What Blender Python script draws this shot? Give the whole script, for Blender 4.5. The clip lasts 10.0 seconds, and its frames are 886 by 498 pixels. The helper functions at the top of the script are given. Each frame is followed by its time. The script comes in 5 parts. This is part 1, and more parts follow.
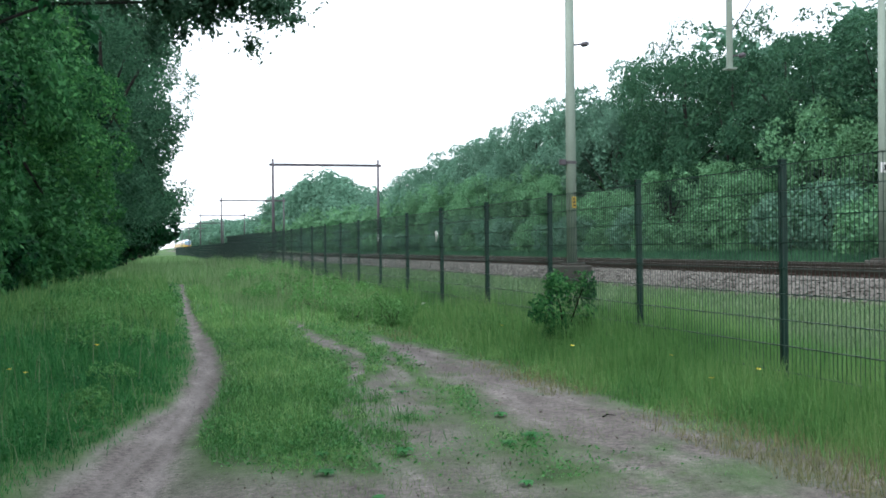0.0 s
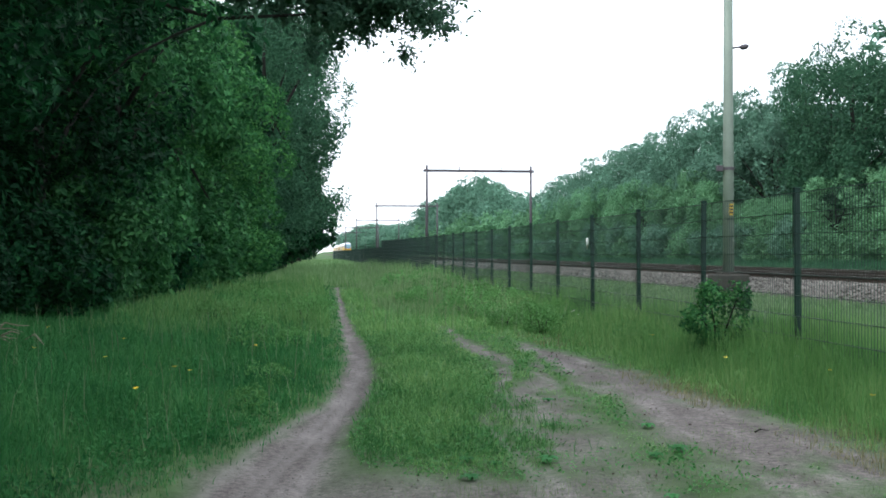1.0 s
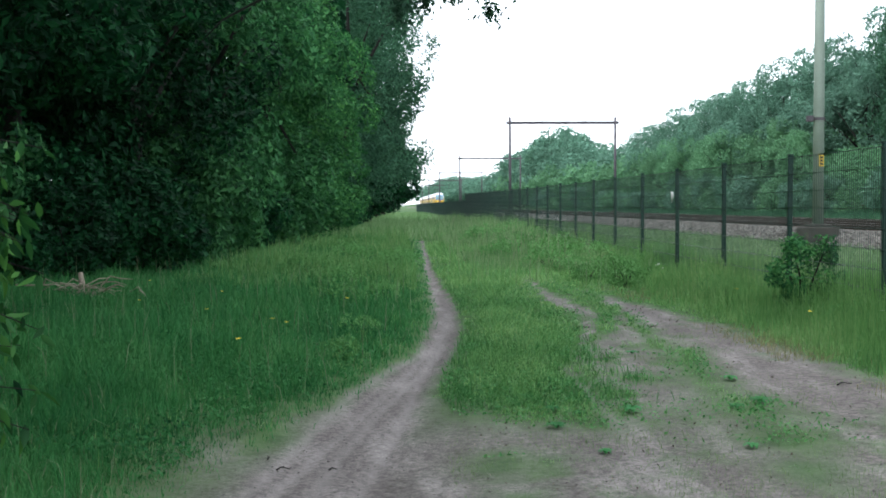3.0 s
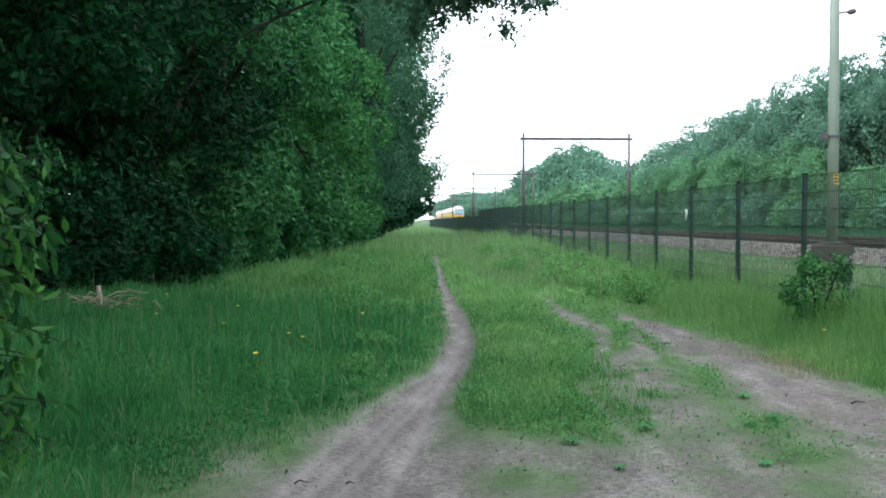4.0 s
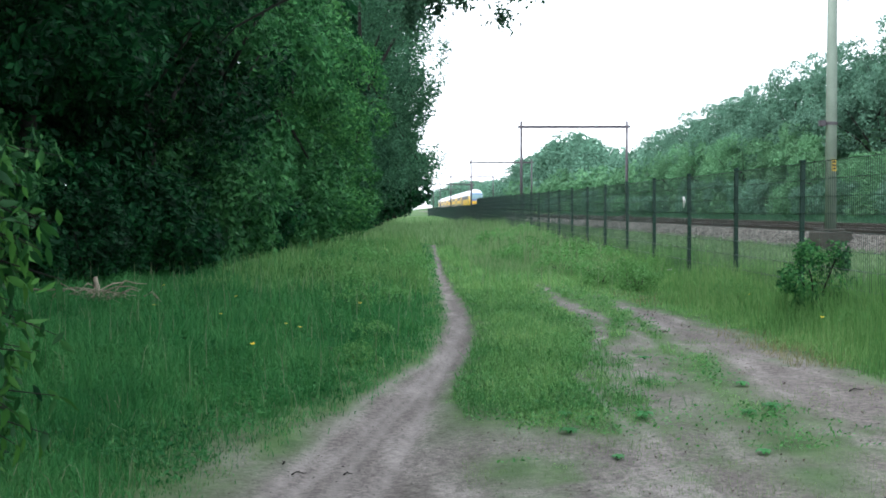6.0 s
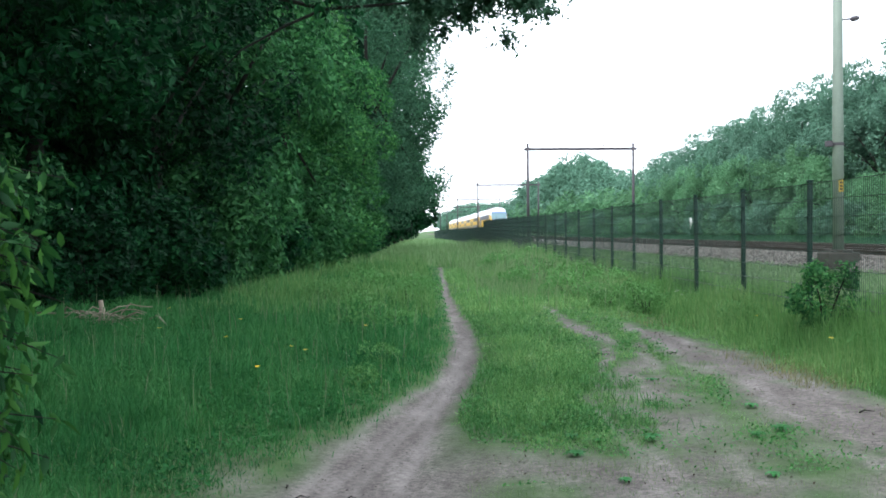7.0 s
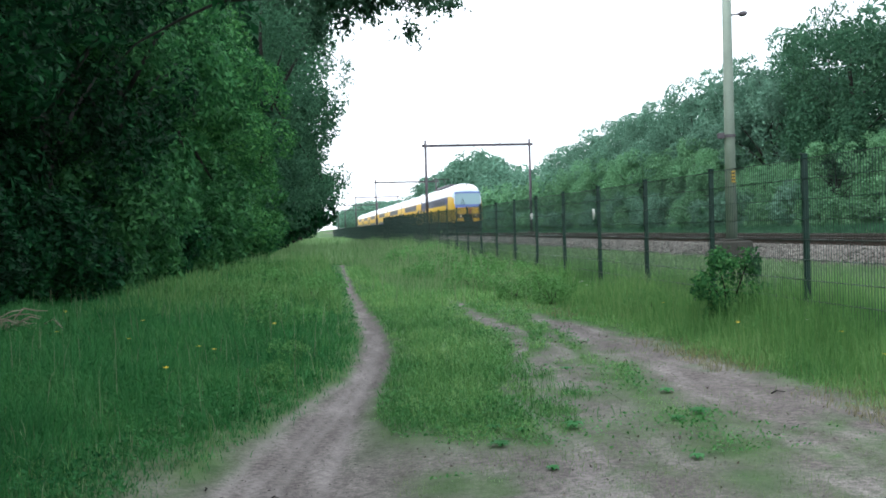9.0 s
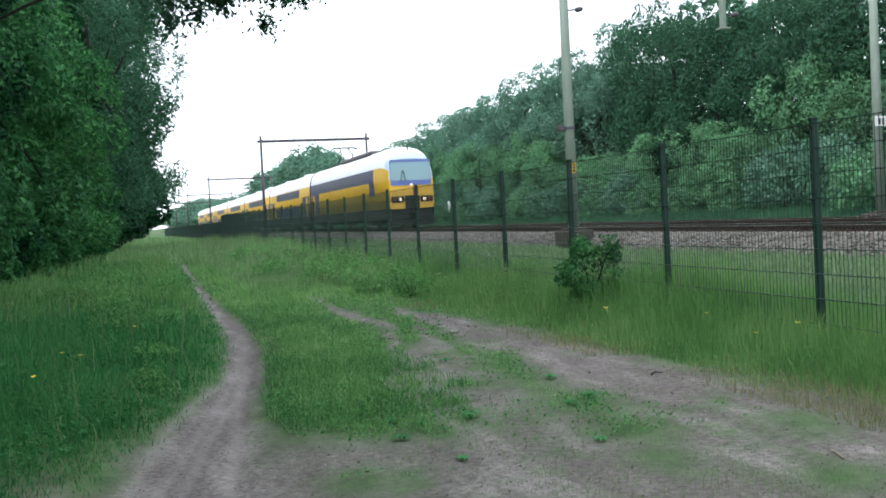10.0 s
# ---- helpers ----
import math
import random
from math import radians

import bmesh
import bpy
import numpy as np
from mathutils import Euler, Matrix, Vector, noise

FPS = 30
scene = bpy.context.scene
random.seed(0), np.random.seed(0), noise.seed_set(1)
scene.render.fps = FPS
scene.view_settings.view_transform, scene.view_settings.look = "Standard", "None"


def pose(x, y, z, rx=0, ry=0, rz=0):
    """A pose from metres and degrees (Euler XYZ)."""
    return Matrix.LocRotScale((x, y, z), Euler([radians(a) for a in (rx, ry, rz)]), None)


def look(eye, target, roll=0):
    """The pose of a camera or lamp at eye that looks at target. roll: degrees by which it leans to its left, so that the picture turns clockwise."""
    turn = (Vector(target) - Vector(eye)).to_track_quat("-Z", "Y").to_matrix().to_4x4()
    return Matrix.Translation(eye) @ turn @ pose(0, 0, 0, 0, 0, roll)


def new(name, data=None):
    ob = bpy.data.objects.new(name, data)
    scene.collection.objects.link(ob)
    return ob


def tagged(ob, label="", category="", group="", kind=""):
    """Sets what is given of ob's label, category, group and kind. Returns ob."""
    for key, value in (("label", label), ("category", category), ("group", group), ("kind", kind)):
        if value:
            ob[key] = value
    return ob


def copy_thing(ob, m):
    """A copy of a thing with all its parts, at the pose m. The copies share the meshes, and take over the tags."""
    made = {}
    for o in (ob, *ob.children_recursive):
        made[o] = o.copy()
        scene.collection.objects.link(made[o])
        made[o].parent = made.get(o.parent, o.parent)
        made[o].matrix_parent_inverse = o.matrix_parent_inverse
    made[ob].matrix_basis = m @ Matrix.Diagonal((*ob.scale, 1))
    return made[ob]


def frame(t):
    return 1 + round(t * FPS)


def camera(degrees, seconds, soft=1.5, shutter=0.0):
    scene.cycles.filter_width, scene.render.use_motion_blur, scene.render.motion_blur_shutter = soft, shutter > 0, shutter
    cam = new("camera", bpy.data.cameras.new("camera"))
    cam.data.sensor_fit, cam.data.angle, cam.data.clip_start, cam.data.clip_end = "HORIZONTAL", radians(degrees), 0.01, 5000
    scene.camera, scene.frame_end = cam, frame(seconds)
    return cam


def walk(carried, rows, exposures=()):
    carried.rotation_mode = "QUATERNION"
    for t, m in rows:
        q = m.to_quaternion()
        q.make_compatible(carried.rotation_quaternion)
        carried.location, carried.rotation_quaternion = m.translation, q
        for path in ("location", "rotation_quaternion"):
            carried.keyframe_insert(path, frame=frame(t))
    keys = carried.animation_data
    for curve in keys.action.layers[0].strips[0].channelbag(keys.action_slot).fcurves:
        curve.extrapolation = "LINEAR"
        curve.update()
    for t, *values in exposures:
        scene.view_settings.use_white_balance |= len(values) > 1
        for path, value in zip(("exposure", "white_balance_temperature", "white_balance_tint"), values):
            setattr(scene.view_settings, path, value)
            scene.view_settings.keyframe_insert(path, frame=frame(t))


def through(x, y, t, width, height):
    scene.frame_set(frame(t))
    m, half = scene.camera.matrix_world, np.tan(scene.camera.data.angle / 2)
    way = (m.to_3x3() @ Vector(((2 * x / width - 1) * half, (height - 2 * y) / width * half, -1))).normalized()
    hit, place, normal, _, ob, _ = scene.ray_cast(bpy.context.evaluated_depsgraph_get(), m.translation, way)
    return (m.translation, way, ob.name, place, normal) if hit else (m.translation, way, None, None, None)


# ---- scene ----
cam = camera(45.93, 10.0, soft=1.75)

# seconds, place, heading to the right of the line, pitch up, roll
PATH = [
    (0, 0.001, 0.001, 1.308, 15.617, -0.119, -0.639),
    (0.5, -0.002, -0.087, 1.3, 8.887, -1.464, -0.556),
    (1, 0.027, -0.046, 1.321, 7.287, 0.239, -0.019),
    (1.5, 0.02, -0.086, 1.329, 6.426, -1.178, -0.282),
    (2, 0.01, -0.174, 1.346, 4.361, -0.522, -0.61),
    (2.5, -0.016, -0.287, 1.351, 2.522, -0.412, -0.431),
    (2.7, -0.022, -0.301, 1.354, 2.98, -2.36, -0.367),
    (3.8, -0.053, -0.375, 1.367, 1.625, -2.185, -0.012),
    (4, -0.059, -0.389, 1.37, 2.036, -1.52, 0.052),
    (4.5, -0.062, -0.356, 1.369, 2.487, -2.075, 0.451),
    (5, -0.052, -0.323, 1.366, 2.186, -2.25, 0.306),
    (5.5, -0.055, -0.389, 1.382, 1.748, -1.658, -0.156),
    (5.7, -0.052, -0.38, 1.38, 2.049, -2.14, -0.203),
    (6.8, -0.033, -0.332, 1.367, 2.039, -1.998, -0.458),
    (7, -0.03, -0.323, 1.365, 1.744, -0.896, -0.505),
    (7.5, -0.048, -0.397, 1.375, 1.487, -1.404, -1.002),
    (8, -0.03, -0.274, 1.354, 2.394, -0.7, -0.64),
    (8.5, -0.056, -0.408, 1.359, 1.019, -1.635, -1.628),
    (9, -0.144, -0.196, 1.321, 7.291, -1.127, -1.606),
    (9.1, -0.108, -0.144, 1.31, 7.262, -1.412, -2.05),
    (9.2, -0.135, 0.007, 1.301, 8.873, 1.504, -3.091),
    (9.5, -0.409, -0.366, 1.319, 12.17, -1.6, -3.346),
    (10, -0.485, -0.071, 1.321, 16.241, -1.766, -2.887),
]


def eye_pose(x, y, z, heading, pitch, roll):
    return pose(x, y, z, 0, 0, -heading) @ pose(0, 0, 0, 90 + pitch) @ pose(0, 0, 0, 0, 0, roll)


walk(cam, [(t, eye_pose(*p)) for t, *p in PATH], exposures=[(t, e, 6080, 10) for t, e in ((0.0, 0.7), (1.0, 0.62), (2.0, 0.57), (2.7, 0.65), (3.8, 0.98), (8.0, 0.98), (8.6, 0.86), (9.0, 0.78), (9.5, 0.56), (10.0, 0.62))])

# ---------------------------------------------------------------- world and light
world = bpy.data.worlds.new("overcast_sky")
scene.world = world
world.use_nodes = True
wn, wl = world.node_tree.nodes, world.node_tree.links
sky = wn.new("ShaderNodeTexSky")
sky.sky_type, sky.sun_disc = "NISHITA", False
sky.sun_elevation, sky.sun_rotation = radians(50), radians(247)
veil = wn.new("ShaderNodeMix")
veil.data_type = "RGBA"
veil.inputs[0].default_value = 0.85
veil.inputs[7].default_value = (11.4, 11.8, 12.1, 1)
wl.new(sky.outputs[0], veil.inputs[6])
wl.new(veil.outputs[2], wn["Background"].inputs[0])
wn["Background"].inputs[1].default_value = 0.12

sun_data = bpy.data.lights.new("sun", "SUN")
sun_data.energy, sun_data.angle, sun_data.color = 1.4, radians(25), (1.0, 0.97, 0.92)
sun = new("sun", sun_data)
sun.matrix_world = look((-38, -16, 50), (0, 0, 0))


# ---------------------------------------------------------------- materials
def node_mat(name):
    m = bpy.data.materials.new(name)
    m.use_nodes = True
    return m, m.node_tree.nodes, m.node_tree.links, m.node_tree.nodes["Principled BSDF"]


def ramp(nodes, links, source, stops):
    r = nodes.new("ShaderNodeValToRGB")
    e = r.color_ramp.elements
    while len(e) < len(stops):
        e.new(0.5)
    for k, (at, c) in zip(e, stops):
        k.position, k.color = at, (*c, 1)
    links.new(source, r.inputs[0])
    return r


def surface(name, dark, light, scale=6.0, fine=60.0, rough=0.7, metal=0.0, bump=0.15, spec=0.4, distance=0.01):
    """A surface of two mixed tones with stains at a large scale and grain at a small one."""
    m, n, l, b = node_mat(name)
    tc = n.new("ShaderNodeTexCoord")
    big, small = n.new("ShaderNodeTexNoise"), n.new("ShaderNodeTexNoise")
    big.inputs["Scale"].default_value, big.inputs["Detail"].default_value = scale, 5
    small.inputs["Scale"].default_value, small.inputs["Detail"].default_value = fine, 4
    for k in (big, small):
        l.new(tc.outputs["Object"], k.inputs["Vector"])
    add = n.new("ShaderNodeMath")
    add.operation = "MULTIPLY_ADD"
    l.new(small.outputs[0], add.inputs[0])
    add.inputs[1].default_value = 0.5
    half = n.new("ShaderNodeMath")
    half.operation = "MULTIPLY"
    half.inputs[1].default_value = 0.5
    l.new(big.outputs[0], half.inputs[0])
    l.new(half.outputs[0], add.inputs[2])
    r = ramp(n, l, add.outputs[0], [(0.32, dark), (0.68, light)])
    l.new(r.outputs[0], b.inputs["Base Color"])
    b.inputs["Roughness"].default_value, b.inputs["Metallic"].default_value = rough, metal
    b.inputs["Specular IOR Level"].default_value = spec
    if bump:
        bp = n.new("ShaderNodeBump")
        bp.inputs["Strength"].default_value, bp.inputs["Distance"].default_value = bump, distance
        l.new(small.outputs[0], bp.inputs["Height"])
        l.new(bp.outputs[0], b.inputs["Normal"])
    return m


def leaf_mat(name, tones, patch=0.35, rough=0.65, through=0.3, spec=0.12, each=0.45):
    """Leaves: each one its own tone, clumps a little lighter or darker, some light through the blade."""
    m, n, l, b = node_mat(name)
    geo, tc = n.new("ShaderNodeNewGeometry"), n.new("ShaderNodeTexCoord")
    big = n.new("ShaderNodeTexNoise")
    big.inputs["Scale"].default_value, big.inputs["Detail"].default_value = patch, 3
    l.new(tc.outputs["Object"], big.inputs["Vector"])
    mix = n.new("ShaderNodeMath")
    mix.operation = "MULTIPLY_ADD"
    l.new(geo.outputs["Random Per Island"], mix.inputs[0])
    mix.inputs[1].default_value = each
    scaled = n.new("ShaderNodeMath")
    scaled.operation = "MULTIPLY"
    scaled.inputs[1].default_value = 1 - each
    l.new(big.outputs[0], scaled.inputs[0])
    l.new(scaled.outputs[0], mix.inputs[2])
    k = len(tones)
    r = ramp(n, l, mix.outputs[0], [(0.2 + 0.6 * i / (k - 1), c) for i, c in enumerate(tones)])
    info = n.new("ShaderNodeObjectInfo")
    hsv = n.new("ShaderNodeHueSaturation")
    vary = n.new("ShaderNodeMapRange")
    vary.inputs["To Min"].default_value, vary.inputs["To Max"].default_value = 0.8, 1.2
    l.new(info.outputs["Random"], vary.inputs["Value"])
    l.new(vary.outputs[0], hsv.inputs["Value"])
    l.new(r.outputs[0], hsv.inputs["Color"])
    l.new(hsv.outputs[0], b.inputs["Base Color"])
    b.inputs["Roughness"].default_value, b.inputs["Specular IOR Level"].default_value = rough, spec
    tr = n.new("ShaderNodeBsdfTranslucent")
    l.new(hsv.outputs[0], tr.inputs["Color"])
    ms = n.new("ShaderNodeMixShader")
    ms.inputs[0].default_value = through
    l.new(b.outputs[0], ms.inputs[1])
    l.new(tr.outputs[0], ms.inputs[2])
    l.new(ms.outputs[0], n["Material Output"].inputs["Surface"])
    return m


def ground_mat():
    m, n, l, b = node_mat("ground_soil_and_grass")
    tc, at = n.new("ShaderNodeTexCoord"), n.new("ShaderNodeAttribute")
    at.attribute_name = "dirt"
    noises = []
    for s, d in ((24.0, 5), (5.0, 8), (90.0, 4)):
        k = n.new("ShaderNodeTexNoise")
        k.inputs["Scale"].default_value, k.inputs["Detail"].default_value = s, d
        l.new(tc.outputs["Object"], k.inputs["Vector"])
        noises.append(k)
    along_way = n.new("ShaderNodeMapping")
    along_way.inputs["Scale"].default_value = (1.0, 0.3, 1.0)
    l.new(tc.outputs["Object"], along_way.inputs["Vector"])
    worn = n.new("ShaderNodeTexNoise")
    worn.inputs["Scale"].default_value, worn.inputs["Detail"].default_value = 4.0, 7
    l.new(along_way.outputs[0], worn.inputs["Vector"])
    grass = ramp(n, l, noises[1].outputs[0], [(0.3, (0.04, 0.085, 0.028)), (0.7, (0.085, 0.15, 0.055))])
    soil = ramp(n, l, worn.outputs[0], [(0.25, (0.105, 0.092, 0.084)), (0.5, (0.15, 0.133, 0.124)), (0.75, (0.25, 0.228, 0.213))])
    speck = n.new("ShaderNodeMath")
    speck.operation = "MULTIPLY"
    l.new(noises[2].outputs[0], speck.inputs[0])
    l.new(noises[0].outputs[0], speck.inputs[1])
    grit = ramp(n, l, speck.outputs[0], [(0.12, (0.5, 0.5, 0.5)), (0.25, (1.0, 1.0, 1.0)), (0.42, (1.5, 1.49, 1.46))])
    mul = n.new("ShaderNodeMix")
    mul.data_type, mul.blend_type = "RGBA", "MULTIPLY"
    mul.inputs[0].default_value = 1.0
    l.new(soil.outputs[0], mul.inputs[6])
    l.new(grit.outputs[0], mul.inputs[7])
    edge = n.new("ShaderNodeMath")
    edge.operation = "MULTIPLY_ADD"
    l.new(noises[2].outputs[0], edge.inputs[0])
    edge.inputs[1].default_value = 0.5
    shifted = n.new("ShaderNodeMath")
    shifted.operation = "SUBTRACT"
    shifted.inputs[1].default_value = 0.25
    l.new(at.outputs["Fac"], shifted.inputs[0])
    l.new(shifted.outputs[0], edge.inputs[2])
    mask = ramp(n, l, edge.outputs[0], [(0.1, (0, 0, 0)), (0.9, (1, 1, 1))])
    mix = n.new("ShaderNodeMix")
    mix.data_type = "RGBA"
    l.new(mask.outputs[0], mix.inputs[0])
    l.new(grass.outputs[0], mix.inputs[6])
    l.new(mul.outputs[2], mix.inputs[7])
    packed = n.new("ShaderNodeAttribute")
    packed.attribute_name = "packed"
    pale = n.new("ShaderNodeMix")
    pale.data_type = "RGBA"
    fade = n.new("ShaderNodeMath")
    fade.operation = "MULTIPLY"
    fade.inputs[1].default_value = 0.4
    l.new(packed.outputs["Fac"], fade.inputs[0])
    l.new(fade.outputs[0], pale.inputs[0])
    l.new(mix.outputs[2], pale.inputs[6])
    pale.inputs[7].default_value = (0.29, 0.265, 0.25, 1)
    l.new(pale.outputs[2], b.inputs["Base Color"])
    b.inputs["Roughness"].default_value, b.inputs["Specular IOR Level"].default_value = 0.95, 0.15
    bp = n.new("ShaderNodeBump")
    bp.inputs["Strength"].default_value, bp.inputs["Distance"].default_value = 0.4, 0.012
    l.new(noises[0].outputs[0], bp.inputs["Height"])
    l.new(bp.outputs[0], b.inputs["Normal"])
    return m


def glass_mat(name, tint, rough=0.06):
    m, n, l, b = node_mat(name)
    b.inputs["Base Color"].default_value = (*tint, 1)
    b.inputs["Roughness"].default_value = rough
    b.inputs["Specular IOR Level"].default_value = 0.5
    b.inputs["Coat Weight"].default_value = 0.25
    b.inputs["Coat Roughness"].default_value = 0.03
    return m


def lamp_mat(name, colour, strength):
    m, n, l, b = node_mat(name)
    b.inputs["Base Color"].default_value = (*colour, 1)
    b.inputs["Emission Color"].default_value = (*colour, 1)
    b.inputs["Emission Strength"].default_value = strength
    return m


M_GROUND = ground_mat()
M_GRASS = leaf_mat("meadow_grass", [(0.013, 0.078, 0.026), (0.034, 0.168, 0.05), (0.068, 0.245, 0.072), (0.145, 0.33, 0.115)], 0.8, 0.65, 0.35, each=0.3)
M_VERGE = leaf_mat("verge_grass", [(0.055, 0.16, 0.05), (0.115, 0.27, 0.08), (0.195, 0.36, 0.12), (0.31, 0.43, 0.19)], 1.1, 0.65, 0.35, each=0.3)
M_THIN = leaf_mat("thin_soil_grass", [(0.08, 0.15, 0.055), (0.14, 0.22, 0.09), (0.22, 0.28, 0.13)], 1.5, 0.7, 0.3, each=0.4)
M_NETTLE = leaf_mat("fresh_herb_leaves", [(0.06, 0.17, 0.05), (0.11, 0.275, 0.08), (0.18, 0.37, 0.12)], 1.2, 0.6, 0.35, each=0.35)
M_CLOVER = leaf_mat("clover_leaves", [(0.035, 0.13, 0.04), (0.07, 0.21, 0.06), (0.12, 0.29, 0.09)], 1.5, 0.6, 0.3, each=0.35)
M_PALE = leaf_mat("pale_tall_grass", [(0.11, 0.23, 0.09), (0.18, 0.34, 0.13), (0.27, 0.43, 0.19), (0.37, 0.48, 0.27)], 1.1, 0.65, 0.35)
M_MOWN = leaf_mat("mown_grass", [(0.09, 0.17, 0.08), (0.16, 0.25, 0.125), (0.25, 0.33, 0.19)], 0.8, 0.7, 0.3)
M_DRY = leaf_mat("dry_grass", [(0.16, 0.2, 0.09), (0.24, 0.245, 0.125), (0.33, 0.30, 0.165)], 0.8, 0.8, 0.3)
M_LITTER = leaf_mat("leaf_litter", [(0.06, 0.05, 0.038), (0.11, 0.09, 0.07), (0.28, 0.25, 0.2)], 3.0, 0.9, 0.05, each=0.7)
M_STRAW = leaf_mat("seed_heads", [(0.15, 0.22, 0.11), (0.25, 0.31, 0.18)], 1.0, 0.8, 0.2)
# Near-black tones: the deep shade of the left wood is put into the leaves.
M_WOOD_LEFT = leaf_mat("leaves_with_wood_shade", [(0.002, 0.014, 0.006), (0.007, 0.046, 0.018), (0.028, 0.135, 0.045)], 0.9)
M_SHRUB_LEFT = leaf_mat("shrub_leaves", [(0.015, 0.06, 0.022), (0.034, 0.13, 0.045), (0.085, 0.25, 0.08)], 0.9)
# Greyed and lightened tones carry distance haze on the end trees.
M_FAREDGE = leaf_mat("edge_leaves_with_haze", [(0.034, 0.105, 0.062), (0.064, 0.17, 0.095), (0.11, 0.255, 0.14)], 0.6)
# Bough leaves coloured paler and bluish for the glare of the sky behind.
M_BOUGH = leaf_mat("oak_leaves_with_sky_glare", [(0.03, 0.08, 0.05), (0.06, 0.14, 0.085), (0.1, 0.2, 0.12)], 0.9, 0.55, 0.5)
# Lighter counterpart of the wood's leaves, with the light on its edge coloured in.
M_EDGE = leaf_mat("leaves_with_lit_tone", [(0.012, 0.062, 0.024), (0.042, 0.16, 0.05), (0.115, 0.31, 0.088)], 0.9)
# Paler, bluer green: the haze over the far trees is mixed into the leaf tones.
M_WOOD_RIGHT = leaf_mat("leaves_with_haze_tint", [(0.07, 0.15, 0.108), (0.115, 0.232, 0.162), (0.175, 0.32, 0.222)], 0.45, each=0.28)
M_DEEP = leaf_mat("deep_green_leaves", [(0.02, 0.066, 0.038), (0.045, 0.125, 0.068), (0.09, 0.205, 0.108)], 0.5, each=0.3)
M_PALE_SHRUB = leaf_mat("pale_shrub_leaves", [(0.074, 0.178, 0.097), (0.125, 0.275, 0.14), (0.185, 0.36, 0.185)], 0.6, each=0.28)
M_BARK = surface("bark", (0.012, 0.012, 0.011), (0.036, 0.035, 0.031), 4, 30, 0.9, 0, 0.6, 0.2, 0.03)
M_DEAD = surface("bleached_dead_wood", (0.22, 0.18, 0.14), (0.42, 0.36, 0.29), 6, 40, 0.85, 0, 0.4, 0.2)
M_FENCE = surface("dark_green_coated_steel", (0.005, 0.022, 0.016), (0.012, 0.044, 0.033), 3, 40, 0.5, 0, 0.05, 0.25)
# Slightly lighter than the posts: a sky glint put into the wire's colour.
M_WIRE = surface("green_wire_with_glint", (0.007, 0.027, 0.02), (0.016, 0.048, 0.037), 3, 40, 0.4, 0, 0.05, 0.5)
M_RAIL = surface("rusty_rail_steel", (0.025, 0.015, 0.012), (0.055, 0.036, 0.027), 3, 40, 0.7, 0.2, 0.2, 0.3)
M_RAILTOP = surface("polished_rail_head", (0.30, 0.29, 0.28), (0.45, 0.44, 0.43), 2, 30, 0.35, 0.8, 0.02)
M_BALLAST = surface("grey_brown_ballast", (0.06, 0.055, 0.048), (0.19, 0.178, 0.16), 3, 22, 0.95, 0, 1.0, 0.2, 0.06)
M_STONE = leaf_mat("ballast_stones", [(0.06, 0.055, 0.05), (0.125, 0.117, 0.105), (0.23, 0.218, 0.20)], 1.0, 0.9, 0.0, 0.2)
M_CONCRETE = surface("weathered_concrete", (0.13, 0.125, 0.115), (0.24, 0.23, 0.21), 3, 50, 0.9, 0, 0.3, 0.25)
M_PLINTH = surface("dark_damp_concrete", (0.034, 0.031, 0.027), (0.085, 0.077, 0.067), 3, 50, 0.9, 0, 0.3, 0.25)
M_MAST = surface("galvanised_grey_green_mast", (0.15, 0.19, 0.155), (0.25, 0.305, 0.25), 1.2, 40, 0.6, 0.15, 0.08, 0.4)
M_STEEL = surface("dull_brown_grey_steel", (0.060, 0.054, 0.062), (0.110, 0.099, 0.112), 2, 40, 0.65, 0.2, 0.1, 0.4)
M_PORCELAIN = surface("brown_porcelain", (0.05, 0.03, 0.025), (0.09, 0.05, 0.04), 6, 50, 0.3, 0, 0)
M_YELLOWTAG = surface("yellow_tag", (0.45, 0.30, 0.03), (0.62, 0.44, 0.06), 6, 60, 0.6, 0, 0)
M_WHITE = surface("white_plate", (0.62, 0.63, 0.62), (0.78, 0.79, 0.78), 5, 60, 0.5, 0, 0)
M_BLACK = surface("black_marks", (0.015, 0.015, 0.016), (0.03, 0.03, 0.032), 5, 60, 0.6, 0, 0)
M_YELLOW = surface("yellow_train_paint", (0.62, 0.36, 0.02), (0.74, 0.45, 0.035), 0.7, 12, 0.38, 0, 0.01, 0.5)
M_BLUE = surface("dark_blue_train_paint", (0.009, 0.015, 0.072), (0.015, 0.024, 0.099), 0.7, 12, 0.35, 0, 0.01, 0.5)
M_TRIM = surface("mid_blue_train_paint", (0.085, 0.13, 0.34), (0.11, 0.17, 0.42), 0.7, 12, 0.35, 0, 0.01, 0.5)
M_ROOF = surface("pale_silver_roof", (0.66, 0.68, 0.71), (0.80, 0.81, 0.83), 0.8, 14, 0.4, 0.0, 0.02, 0.5)
M_DOME = surface("pale_blue_grey_dome", (0.42, 0.52, 0.64), (0.50, 0.60, 0.71), 0.8, 14, 0.35, 0.0, 0.02, 0.5)
M_UNDER = surface("grimy_underframe", (0.010, 0.009, 0.009), (0.025, 0.022, 0.020), 3, 30, 0.85, 0, 0.2)
M_GLASS = glass_mat("dark_train_glass", (0.012, 0.016, 0.03), 0.3)
# The pale cyan base tint paints the sky's reflection on the glass.
M_SCREEN = glass_mat("windscreen_with_sky_tint", (0.22, 0.36, 0.40), 0.12)
